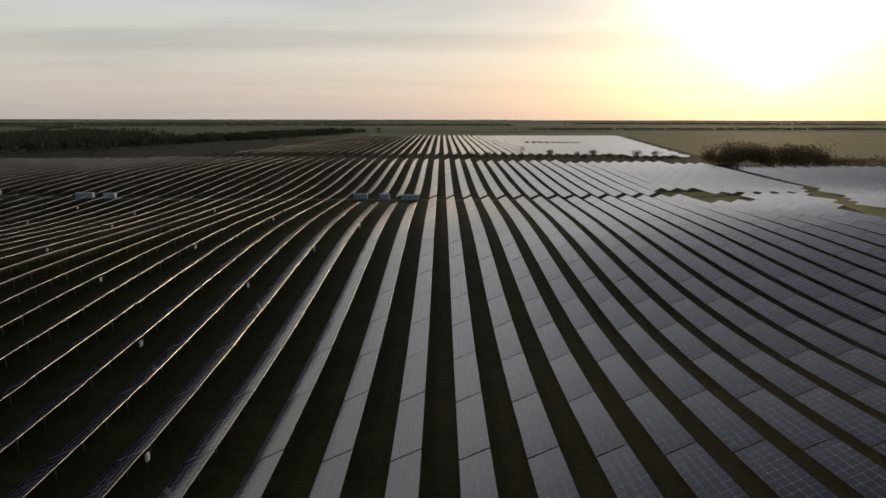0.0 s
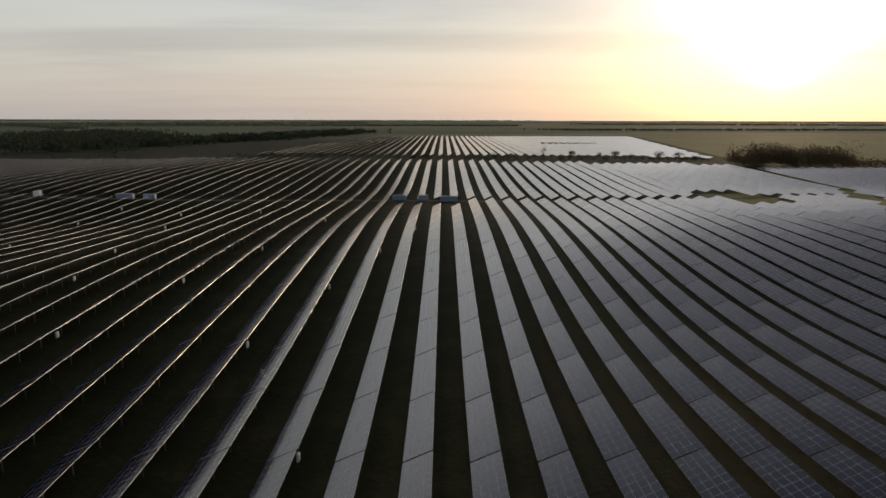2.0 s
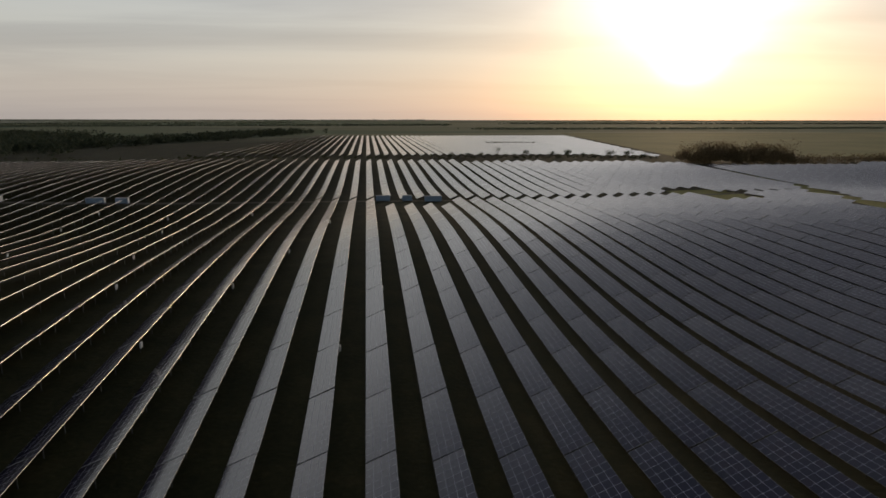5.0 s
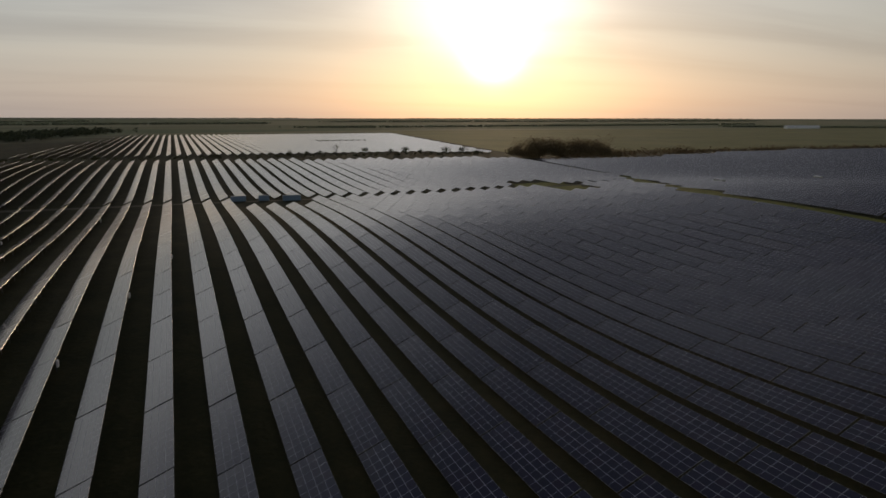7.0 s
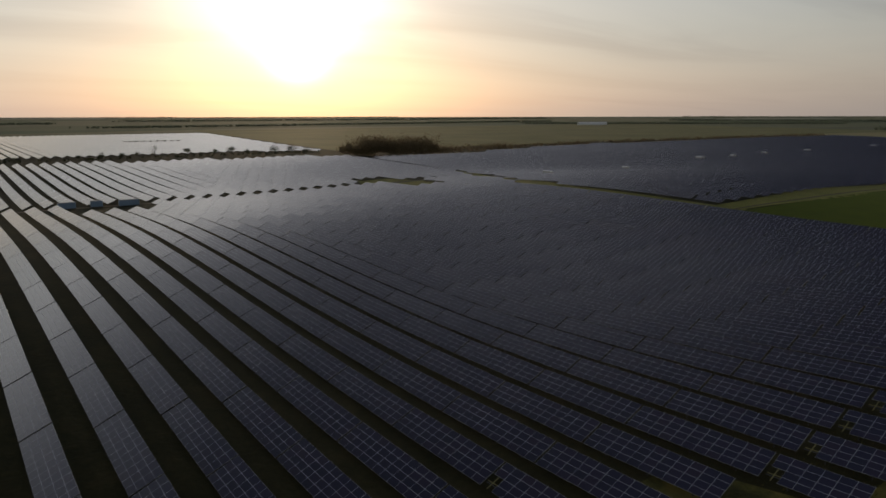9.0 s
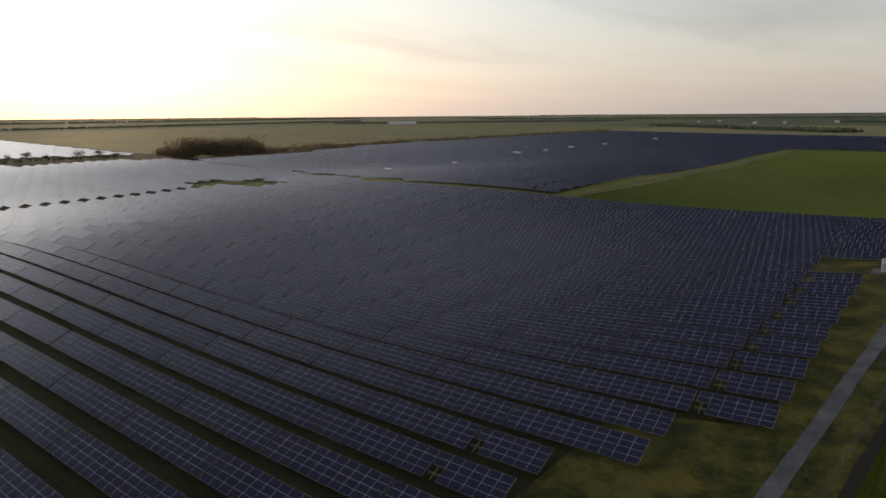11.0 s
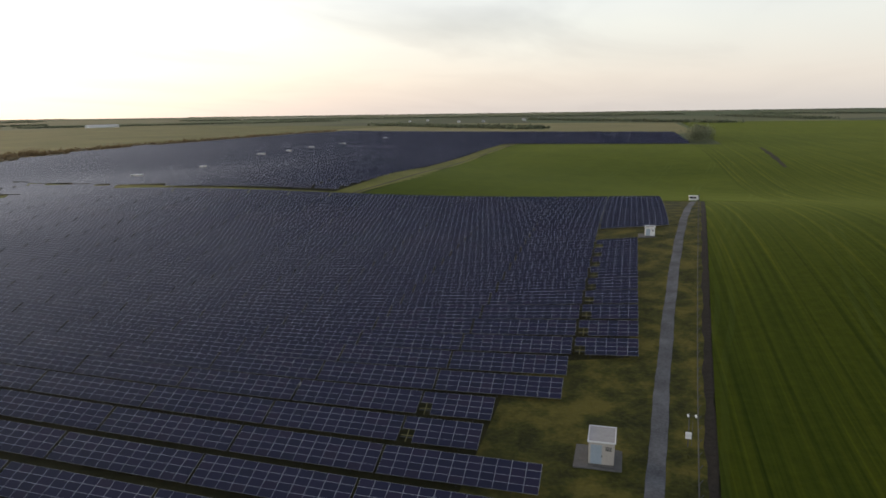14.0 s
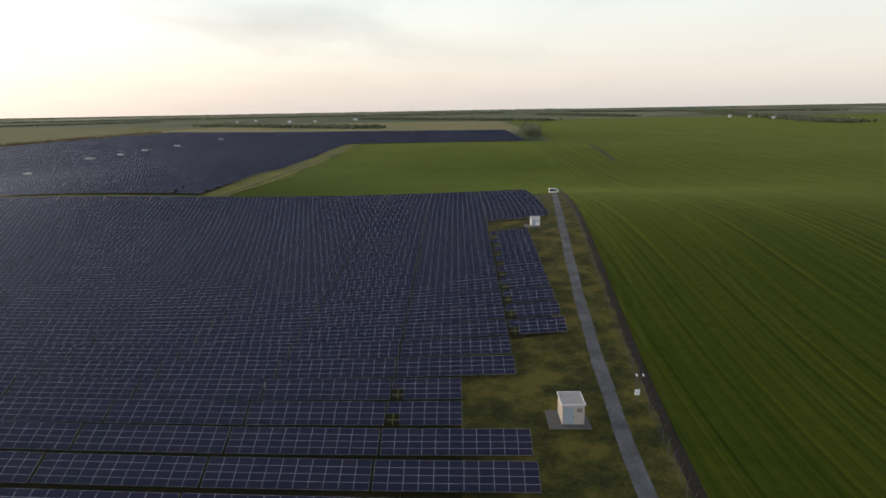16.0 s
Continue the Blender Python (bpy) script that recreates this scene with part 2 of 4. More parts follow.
nt.links.new(ramp(nt, geo.outputs["Random Per Island"], [(0.0, (0.035, 0.047, 0.026)), (0.5, (0.055, 0.07, 0.038)), (1.0, (0.09, 0.10, 0.055))]), p.inputs["Base Color"])
let_through(m, 0.4)
M_WOOD = m
m, nt, p = mat("dark_glass", 0.1, 0.0, (0.02, 0.022, 0.025))
M_DARK = m
M_YELLOW, nt, p = mat("zinc_yellow_steel", 0.5, 0.3, (0.24, 0.21, 0.07))
M_ALU, nt, p = mat("anodised_aluminium", 0.36, 0.8, (0.50, 0.50, 0.52))
M_RIM, nt, p = mat("frame_face", 0.15, 0.0, (0.40, 0.40, 0.415))
p.inputs["IOR"].default_value = 1.45
M_STEEL, nt, p = mat("weathered_steel", 0.7, 0.2, (0.07, 0.07, 0.072))
M_BACK, nt, p = mat("panel_backsheet", 0.6, 0.0, (0.035, 0.035, 0.04))

# rough meadow near the panels, with a patchwork of far fields beyond it
m, nt, p = mat("meadow_and_fields", 0.95)
p.inputs["Specular IOR Level"].default_value = 0.1
v = coords(nt)
fine, mid, broad = noisy(nt, v, 1.2, 6), noisy(nt, v, 0.09, 4), noisy(nt, v, 0.012, 3)
# meadow tones lowered in the colour to stand in for shade between rows
near_c = mixed(nt, 0.5, ramp(nt, mid, [(0.35, (0.014, 0.016, 0.005)), (0.55, (0.030, 0.029, 0.009)), (0.7, (0.055, 0.045, 0.016))]),
               ramp(nt, fine, [(0.3, (0.011, 0.013, 0.004)), (0.6, (0.032, 0.031, 0.010)), (0.8, (0.060, 0.050, 0.018))]))
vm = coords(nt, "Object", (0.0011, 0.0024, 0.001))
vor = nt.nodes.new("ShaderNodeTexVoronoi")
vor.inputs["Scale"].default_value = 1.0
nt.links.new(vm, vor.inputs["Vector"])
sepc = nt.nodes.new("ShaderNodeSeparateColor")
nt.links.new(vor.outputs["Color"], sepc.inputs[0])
# far field colours, raised to imitate the haze that pales them
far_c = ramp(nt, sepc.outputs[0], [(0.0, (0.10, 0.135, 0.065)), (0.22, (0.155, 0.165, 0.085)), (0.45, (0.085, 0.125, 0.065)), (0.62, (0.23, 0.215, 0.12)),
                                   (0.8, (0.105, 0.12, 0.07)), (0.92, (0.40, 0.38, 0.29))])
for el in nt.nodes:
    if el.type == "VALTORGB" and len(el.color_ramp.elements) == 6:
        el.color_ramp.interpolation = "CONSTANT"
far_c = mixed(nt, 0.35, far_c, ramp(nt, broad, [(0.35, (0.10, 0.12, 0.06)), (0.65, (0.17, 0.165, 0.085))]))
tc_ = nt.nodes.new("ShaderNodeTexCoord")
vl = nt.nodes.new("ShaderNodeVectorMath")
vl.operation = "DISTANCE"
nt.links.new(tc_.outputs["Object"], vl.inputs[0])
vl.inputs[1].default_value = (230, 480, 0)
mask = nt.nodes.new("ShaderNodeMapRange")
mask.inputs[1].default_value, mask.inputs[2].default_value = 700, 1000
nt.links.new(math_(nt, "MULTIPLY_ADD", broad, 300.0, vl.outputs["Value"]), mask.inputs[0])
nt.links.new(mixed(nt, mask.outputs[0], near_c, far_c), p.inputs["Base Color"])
bumped(nt, p, fine, 0.5, 0.25)
M_MEADOW = m


def tractor_lines(material, angle, gap):
    """Darker wheel tracks through a crop, gap metres apart."""
    nt = material.node_tree
    p = nt.nodes["Principled BSDF"]
    old = p.inputs["Base Color"].links[0].from_socket
    tcn = nt.nodes.new("ShaderNodeTexCoord")
    mp = nt.nodes.new("ShaderNodeMapping")
    mp.inputs["Rotation"].default_value = (0, 0, angle)
    nt.links.new(tcn.outputs["Object"], mp.inputs[0])
    s = nt.nodes.new("ShaderNodeSeparateXYZ")
    nt.links.new(mp.outputs[0], s.inputs[0])
    wob = math_(nt, "MULTIPLY_ADD", noisy(nt, mp.outputs[0], 0.01, 2), 8.0, s.outputs[1])
    f = math_(nt, "FRACT", math_(nt, "DIVIDE", wob, gap))
    a1 = math_(nt, "LESS_THAN", math_(nt, "ABSOLUTE", math_(nt, "SUBTRACT", f, 0.45)), 0.022)
    a2 = math_(nt, "LESS_THAN", math_(nt, "ABSOLUTE", math_(nt, "SUBTRACT", f, 0.56)), 0.022)
    worn = ramp(nt, noisy(nt, tcn.outputs["Object"], 0.02, 3), [(0.4, (0.1, 0.1, 0.1)), (0.65, (0.55, 0.55, 0.55))])
    nt.links.new(mixed(nt, math_(nt, "MULTIPLY", math_(nt, "MAXIMUM", a1, a2), worn), old, (0.055, 0.075, 0.012)), p.inputs["Base Color"])


tractor_lines(M_CROP, radians(7.3), 23.0)
nt = M_CROP.node_tree
p = nt.nodes["Principled BSDF"]
drill = nt.nodes.new("ShaderNodeMapping")
drill.inputs["Rotation"].default_value, drill.inputs["Scale"].default_value = (0, 0, radians(7.3)), (0.004, 0.7, 0.0)
nt.links.new(nt.nodes.new("ShaderNodeTexCoord").outputs["Object"], drill.inputs[0])
rows_n = noisy(nt, drill.outputs[0], 1.0, 4, 0.65)
old = p.inputs["Base Color"].links[0].from_socket
nt.links.new(mixed(nt, 1.0, old, ramp(nt, rows_n, [(0.30, (0.34, 0.39, 0.32)), (0.46, (0.78, 0.78, 0.74)), (0.56, (1.08, 0.94, 0.86)), (0.68, (1.9, 1.5, 1.25))]), "MULTIPLY"), p.inputs["Base Color"])
tractor_lines(M_CROP_FAR, radians(9), 26.0)
for crop in (M_CROP, M_CROP_FAR):
    p = crop.node_tree.nodes["Principled BSDF"]
    p.inputs["Sheen Weight"].default_value, p.inputs["Sheen Roughness"].default_value = 0.075, 0.4
    p.inputs["Sheen Tint"].default_value = (0.48, 0.66, 0.06, 1)
    p.inputs["Specular IOR Level"].default_value = 0.05


def panel_material(name, by_uv):
    """Dark blue cells under glass; far tables carry their module frames by UV lines."""
    m, nt, p = mat(name, 0.13)
    p.inputs["IOR"].default_value = 1.5
    info = nt.nodes.new("ShaderNodeObjectInfo")
    geo = nt.nodes.new("ShaderNodeNewGeometry")
    pick = math_(nt, "FRACT", math_(nt, "ADD", info.outputs["Random"], geo.outputs["Random Per Island"]))
    base = ramp(nt, pick, [(0.0, (0.0100, 0.0098, 0.027)), (0.5, (0.0140, 0.0122, 0.034)), (0.85, (0.0185, 0.0128, 0.034)), (1.0, (0.022, 0.0140, 0.031))])
    dust = noisy(nt, coords(nt), 0.35, 4)
    nt.links.new(math_(nt, "MULTIPLY_ADD", dust, 0.10, 0.10), p.inputs["Roughness"])
    if by_uv:
        uv = nt.nodes.new("ShaderNodeUVMap")
        sep = nt.nodes.new("ShaderNodeSeparateXYZ")
        nt.links.new(uv.outputs[0], sep.inputs[0])
        fx = math_(nt, "ABSOLUTE", math_(nt, "SUBTRACT", math_(nt, "FRACT", sep.outputs[0]), 0.5))
        fy = math_(nt, "ABSOLUTE", math_(nt, "SUBTRACT", math_(nt, "FRACT", sep.outputs[1]), 0.5))
        line = math_(nt, "MAXIMUM", math_(nt, "GREATER_THAN", fx, 0.481), math_(nt, "GREATER_THAN", fy, 0.480))
        base = mixed(nt, line, base, (0.42, 0.42, 0.44))
    nt.links.new(base, p.inputs["Base Color"])
    return m


M_GLASS = panel_material("panel_glass", False)
M_ARRAY = panel_material("panel_array", True)

# ---------------------------------------------------------------- ground
MOUNDS = [
    (-2.94, 7.36, -10.64, -0.36, 1.94),
    (-8.12, -3.44, 9.64, -4.07, -1.99),
    (14.17, -9.75, -6.3, -1.01, -0.33),
    (-5.94, 4.03, 7.61, -2.19, 1.05),
    (-4.39, -0.91, -0.05, -3.98, 0.07),
]


def height(x, y):
    """The rolling ground: low swells about 85 m wide and a faint rise towards the horizon."""
    x, y = np.asarray(x, float), np.asarray(y, float)
    z = 2.0 - 0.28 * np.tanh((x - 200) / 300) + 0.05 * np.tanh((y - 200) / 300)
    for i, swell in enumerate(MOUNDS):
        for j, h in enumerate(swell):
            z = z + h * np.exp(-((x + 90 - 110 * i) ** 2 + (y + 40 - 110 * j) ** 2) / (2 * 85.0 ** 2))
    far = np.clip((np.hypot(x - 50, y - 100) - 1500) / 10500, 0, 1)
    return z + far ** 1.3 * (9 - z)


def hz(x, y):
    return float(height(x, y))


def sheet(name, us, vs, lift, material, label, category, where=None, skirt=0.0):
    """A piece of ground that follows the terrain. where(u, v) gives x, y."""
    U, V = np.meshgrid(np.array(us, float), np.array(vs, float), indexing="ij")
    X, Y = where(U, V) if where else (U, V)
    Z = height(X, Y) + lift
    nx, ny = X.shape
    k = np.arange(nx * ny).reshape(nx, ny)
    faces = np.stack([k[:-1, :-1], k[1:, :-1], k[1:, 1:], k[:-1, 1:]], -1).reshape(-1, 4).tolist()
    verts = np.stack([X, Y, Z], -1).reshape(-1, 3).tolist()
    if skirt:
        rim = list(k[:, 0]) + list(k[-1, 1:]) + list(k[-2::-1, -1]) + list(k[0, -2:0:-1])
        n = len(verts)
        r = len(rim)
        verts += [verts[i] for i in rim] + [(verts[i][0], verts[i][1], verts[i][2] - skirt) for i in rim]
        faces += [(n + i, n + r + i, n + r + (i + 1) % r, n + (i + 1) % r) for i in range(r)]
    me = bpy.data.meshes.new(name)
    me.from_pydata(verts, [], faces)
    me.polygons.foreach_set("use_smooth", [True] * len(me.polygons))
    me.materials.append(material)
    return tagged(new(name, me), label, category, kind="structure")


def spaced(a, near0, near1, b, fine, n):
    """Fine steps from near0 to near1, then ever longer ones out to a and b."""
    mid = np.arange(near0, near1 + 0.01, fine)
    t = np.linspace(0, 1, n + 1)[1:]
    grow = (np.exp(6 * t) - 1) / (np.exp(6) - 1)
    return np.r_[(near0 + (a - near0) * grow)[::-1], mid, near1 + (b - near1) * grow]


def road_y(x):
    """The middle line of the service road."""
    x = np.asarray(x, float)
    return -11.4 - 0.05 * x - 0.00019 * x * x


def ditch_y(x):
    """The bare strip between the verge and the wheat."""
    x = np.asarray(x, float)
    return -17.2 - 0.07 * x - 0.00004 * x * x


def north_edge(y):
    """Where the main block of panels ends to the north."""
    return 208 + 42 * np.clip((np.asarray(y, float) - 190) / 130, 0, 1)


def hedge_y(x):
    x = np.asarray(x, float)
    bends = ([205, 225, 255, 295, 385, 500, 620, 660], [114, 106, 101.5, 102, 108, 110, 111, 109])
    return sum(np.interp(x + d, *bends) for d in (-24, -12, 0, 12, 24)) / 5


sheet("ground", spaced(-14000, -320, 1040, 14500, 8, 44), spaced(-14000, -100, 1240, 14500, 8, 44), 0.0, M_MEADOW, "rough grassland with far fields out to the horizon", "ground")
sheet("gravel_road", np.arange(-90, 232, 1.0), [-1.06, -0.55, 0.0, 0.55, 1.06], 0.09, M_ROAD, "pale grey gravel service road along the fence", "road",
      lambda u, v: (u, road_y(u) - v * (1 + (np.abs(v) > 1) * (0.03 * np.sin(u * 0.9) + 0.06 * np.sin(u * 0.23 + v)))))
sheet("ditch", np.arange(-90, 236, 2.0), [-0.7, -0.3, 0.0, 0.3, 0.7], 0.07, M_SOIL, "dark strip of bare soil beside the wheat", "ditch",
      lambda u, v: (u, ditch_y(u) + v * (1 + 0.25 * np.sin(u * 0.31) + 0.15 * np.sin(u * 0.83 + v))))
sheet("verge_1", np.arange(-90, 232, 4.0), np.linspace(0, 1, 12), 0.05, M_VERGE, "olive and yellow rough grass beside the road", "verge",
      lambda u, v: (u, (ditch_y(u) + 0.5) * (1 - v) + v * np.where(u < 50, 8.5, np.where(u < 117, -9.0, 1.0))))
sheet("wheat_field_1", spaced(-500, -100, 640, 1640, 8, 24), np.linspace(0, 1, 70) ** 2, 0.14, M_CROP, "green wheat field with tractor tracks reaching far off", "field",
      lambda u, v: (u, np.where(u < 232, ditch_y(np.minimum(u, 232)) - 0.7, np.where(u < 636, -42.5, -88 - 0.02 * (u - 636))) * (1 - v) + v * (-1500)), skirt=0.1)
sheet("wheat_field_2", np.arange(216, 641, 8), np.linspace(0, 1, 24), 0.165, M_CROP_FAR, "green wheat field between the panel blocks", "field",
      lambda u, v: (u, (hedge_y(u) - 7) * (1 - v) + v * -62), skirt=0.1)
sheet("grass_bank", np.arange(214, 640, 6), [-7.5, -4, -1, 1.5, 4, 8], 0.16, M_BANK, "yellow-green grass bank beside the wheat", "verge",
      lambda u, v: (u, hedge_y(u) + v * (1 + 0.25 * np.sin(u * 0.05))))
sheet("bank_path", np.arange(216, 640, 6), [-0.6, 0, 0.6], 0.24, M_DIRT, "narrow earth path on the grass bank", "path",
      lambda u, v: (u, hedge_y(u) - 3.6 + v))
sheet("panel_track", np.arange(100, 440, 6), [0.5, 4, 8, 11.5], 0.10, M_BANK, "grassy track between two blocks of panels", "track",
      lambda u, v: (north_edge(u) + v + 1.2 * np.sin(u * 0.04), u))
sheet("clearing", np.linspace(172, 203, 12), np.linspace(262, 314, 14), 0.06, M_BANK, "ochre grass clearing among the panels", "verge",
      lambda u, v: (u + 2.5 * np.sin(v * 0.35), v))
sheet("middle_track", np.arange(-300, 250, 6), [290.4, 292, 294, 295.6], 0.08, M_DIRT, "earth track across the rows of panels", "track",
      lambda u, v: (u, v))
sheet("dry_meadow", np.linspace(0, 1, 40), np.linspace(0, 1, 30), 0.12, two_scale("dry_meadow", 0.25, 0.01, [(0.3, (0.095, 0.108, 0.030)), (0.7, (0.20, 0.185, 0.060))],
      [(0.35, (0.095, 0.108, 0.030)), (0.65, (0.20, 0.18, 0.058))], 0.5, bump=0.3, dist=0.3), "olive-yellow dry meadow beyond the panels", "field",
      lambda u, v: ((290 + 125 * v) * (1 - u) + u * (1450 + 300 * v), 560 + 850 * v - 60 * u * (1 - v)))

sheet("stubble_field", np.linspace(0, 1, 30), np.linspace(0, 1, 40), 0.2, two_scale("pale_stubble", 0.2, 0.008, [(0.3, (0.19, 0.17, 0.062)), (0.7, (0.30, 0.26, 0.105))],
      [(0.35, (0.19, 0.17, 0.062)), (0.65, (0.28, 0.245, 0.10))], 0.5, bump=0.3, dist=0.3), "pale yellow stubble field beyond the northern panels", "field",
      lambda u, v: ((900 + 0.22 * np.maximum(v * 640, 0)) * (1 - u) + u * (1560 + 90 * v), -92 + 640 * v * (1 - 0.1 * u)))
sheet("dark_patch", np.linspace(0, 1, 30), np.linspace(-1, 1, 5), 0.2, M_SOIL, "dark bare strip in the green wheat", "soil",
      lambda u, v: (415 + 170 * u, -100 - 12 * u + v * (1.0 + 1.3 * np.sin(u * 3.14) * (0.6 + 0.4 * np.sin(u * 23)))))

# far off, under the sun, a sheet of water
m, nt, p = mat("still_water", 0.06, 0.0, (0.02, 0.03, 0.035))
bumped(nt, p, noisy(nt, coords(nt), 0.02, 3), 0.1, 0.5)
lake_m = m
sheet("water", np.linspace(6800, 10600, 12), np.linspace(-1, 1, 14), 1.0, lake_m, "far bright sheet of still water", "lake",
      lambda u, v: (u * np.sin(ar + v * 0.034 * (1 - 0.5 * np.abs(np.sin(u * 0.002)))), u * np.cos(ar + v * 0.034)))
# a ring at the edge of sight, glowing to imitate haze over low rises
m, nt, p = mat("glowing_haze_ring", 1.0)
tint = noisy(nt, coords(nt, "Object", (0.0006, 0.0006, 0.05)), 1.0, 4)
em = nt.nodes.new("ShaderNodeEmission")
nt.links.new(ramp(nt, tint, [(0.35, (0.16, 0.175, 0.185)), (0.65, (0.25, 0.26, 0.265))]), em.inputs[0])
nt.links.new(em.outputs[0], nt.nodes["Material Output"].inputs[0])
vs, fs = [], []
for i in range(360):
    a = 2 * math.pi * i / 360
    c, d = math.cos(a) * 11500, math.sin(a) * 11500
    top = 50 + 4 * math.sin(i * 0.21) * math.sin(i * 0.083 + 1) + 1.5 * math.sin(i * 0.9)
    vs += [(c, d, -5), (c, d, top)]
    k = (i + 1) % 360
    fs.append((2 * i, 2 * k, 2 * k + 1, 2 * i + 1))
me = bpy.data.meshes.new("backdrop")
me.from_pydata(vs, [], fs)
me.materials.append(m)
tagged(new("backdrop", me), "glowing backdrop ring of low rises imitating far haze", "horizon", kind="structure")

# ---------------------------------------------------------------- mesh helpers


def box(bm, x0, x1, y0, y1, z0, z1, m=None, slot=0):
    """Adds a box to bm and returns its faces."""
    m = m or Matrix.Identity(4)
    vs = [bm.verts.new(m @ Vector(c)) for c in ((x0, y0, z0), (x1, y0, z0), (x1, y1, z0), (x0, y1, z0), (x0, y0, z1), (x1, y0, z1), (x1, y1, z1), (x0, y1, z1))]
    out = []
    for f in ((3, 2, 1, 0), (4, 5, 6, 7), (0, 1, 5, 4), (1, 2, 6, 5), (2, 3, 7, 6), (3, 0, 4, 7)):
        fc = bm.faces.new([vs[i] for i in f])
        fc.material_index = slot
        out.append(fc)
    return out


def rod(bm, a, b, r, sides=6, r2=None):
    """A tapered round bar from a to b."""
    a, b = Vector(a), Vector(b)
    q = (b - a).to_track_quat("Z", "Y")
    rings = []
    for c, rr in ((a, r), (b, r if r2 is None else r2)):
        rings.append([bm.verts.new(c + q @ Vector((rr * math.cos(2 * math.pi * i / sides), rr * math.sin(2 * math.pi * i / sides), 0))) for i in range(sides)])
    for i in range(sides):
        j = (i + 1) % sides
        bm.faces.new((rings[0][i], rings[0][j], rings[1][j], rings[1][i]))
    bm.faces.new(rings[0][::-1])
    bm.faces.new(rings[1])


def done(name, bm, *materials):
    me = bpy.data.meshes.new(name)
    bm.to_mesh(me)
    bm.free()
    for m_ in materials:
        me.materials.append(m_)
    return me


def part(name, data, material, parent, label="", m=None):
    """Links a bmesh or a mesh as one part under a thing."""
    me = data if isinstance(data, bpy.types.Mesh) else done(name, data, *(material if isinstance(material, tuple) else (material,)))
    ob = new(name, me)
    ob.parent = parent
    if m is not None:
        ob.matrix_basis = m
    return tagged(ob, label) if label else ob


def thing(name, label, category, group="", m=None):
    ob = new(name)
    ob.empty_display_size = 0.3
    if m is not None:
        ob.matrix_basis = m
    return tagged(ob, label, category, group)


def bevelled(bm, w=0.03):
    bmesh.ops.bevel(bm, geom=list(bm.edges), offset=w, segments=1, affect="EDGES")
    return bm


# ---------------------------------------------------------------- solar tables
PITCH, COL, LEN, STEP = 8.147, 1.66, 18.26, 18.62
SLOPE, TILT, LOW = 4.02, radians(23.9), 0.7
ROW = SLOPE / 4
RISE = Matrix.Translation((0, 0, LOW)) @ Matrix.Rotation(-TILT, 4, "Y")


def base_pose(r, y0, cols, jig=0.0):
    """Pose of the foot of a table at row r, whose east end is at y0; jig leans it a little."""
    x, l = r * PITCH, cols * COL
    za, zb = hz(x + 2.0, y0), hz(x + 2.0, y0 + l)
    return Matrix.Translation((x, y0, za)) @ Matrix.Rotation(math.atan2(zb - za, l), 4, "X") @ Matrix.Rotation(jig, 4, "Y")


def panel_geometry(verts, faces, slots, x, y):
    """One module: glass in an aluminium frame, its low east corner at x, y in the table's plane."""
    w, l, t, b, g = ROW - 0.006, COL - 0.006, 0.045, 0.021, 0.002
    n = len(verts)
    for z, i in ((0.0, 0.0), (0.0, b), (-t, 0.0)):
        zz = -g if i else z
        verts += [(x + i, y + i, zz), (x + w - i, y + i, zz), (x + w - i, y + l - i, zz), (x + i, y + l - i, zz)]
    faces.append((n + 4, n + 5, n + 6, n + 7))
    slots.append(0)
    for a in range(4):
        c = (a + 1) % 4
        faces.append((n + a, n + c, n + 4 + c, n + 4 + a))
        faces.append((n + 8 + a, n + 8 + c, n + c, n + a))
        slots += [3, 1]
    faces.append((n + 11, n + 10, n + 9, n + 8))
    slots.append(2)


def raw_mesh(name, verts, faces, slots, *materials):
    me = bpy.data.meshes.new(name)
    me.from_pydata(verts, [], faces)
    for m_ in materials:
        me.materials.append(m_)
    me.polygons.foreach_set("material_index", slots)
    return me


_v, _f, _s = [], [], []
panel_geometry(_v, _f, _s, 0, 0)
PANEL = raw_mesh("panel", _v, _f, _s, M_GLASS, M_ALU, M_BACK, M_RIM)


def array_mesh(cols, gone=()):
    v_, f_, s_ = [], [], []
    for c in range(cols):
        for q in range(4):
            if (c, q) not in gone:
                panel_geometry(v_, f_, s_, q * ROW, c * COL)
    return raw_mesh("panel_surface", v_, f_, s_, M_GLASS, M_ALU, M_BACK, M_RIM)


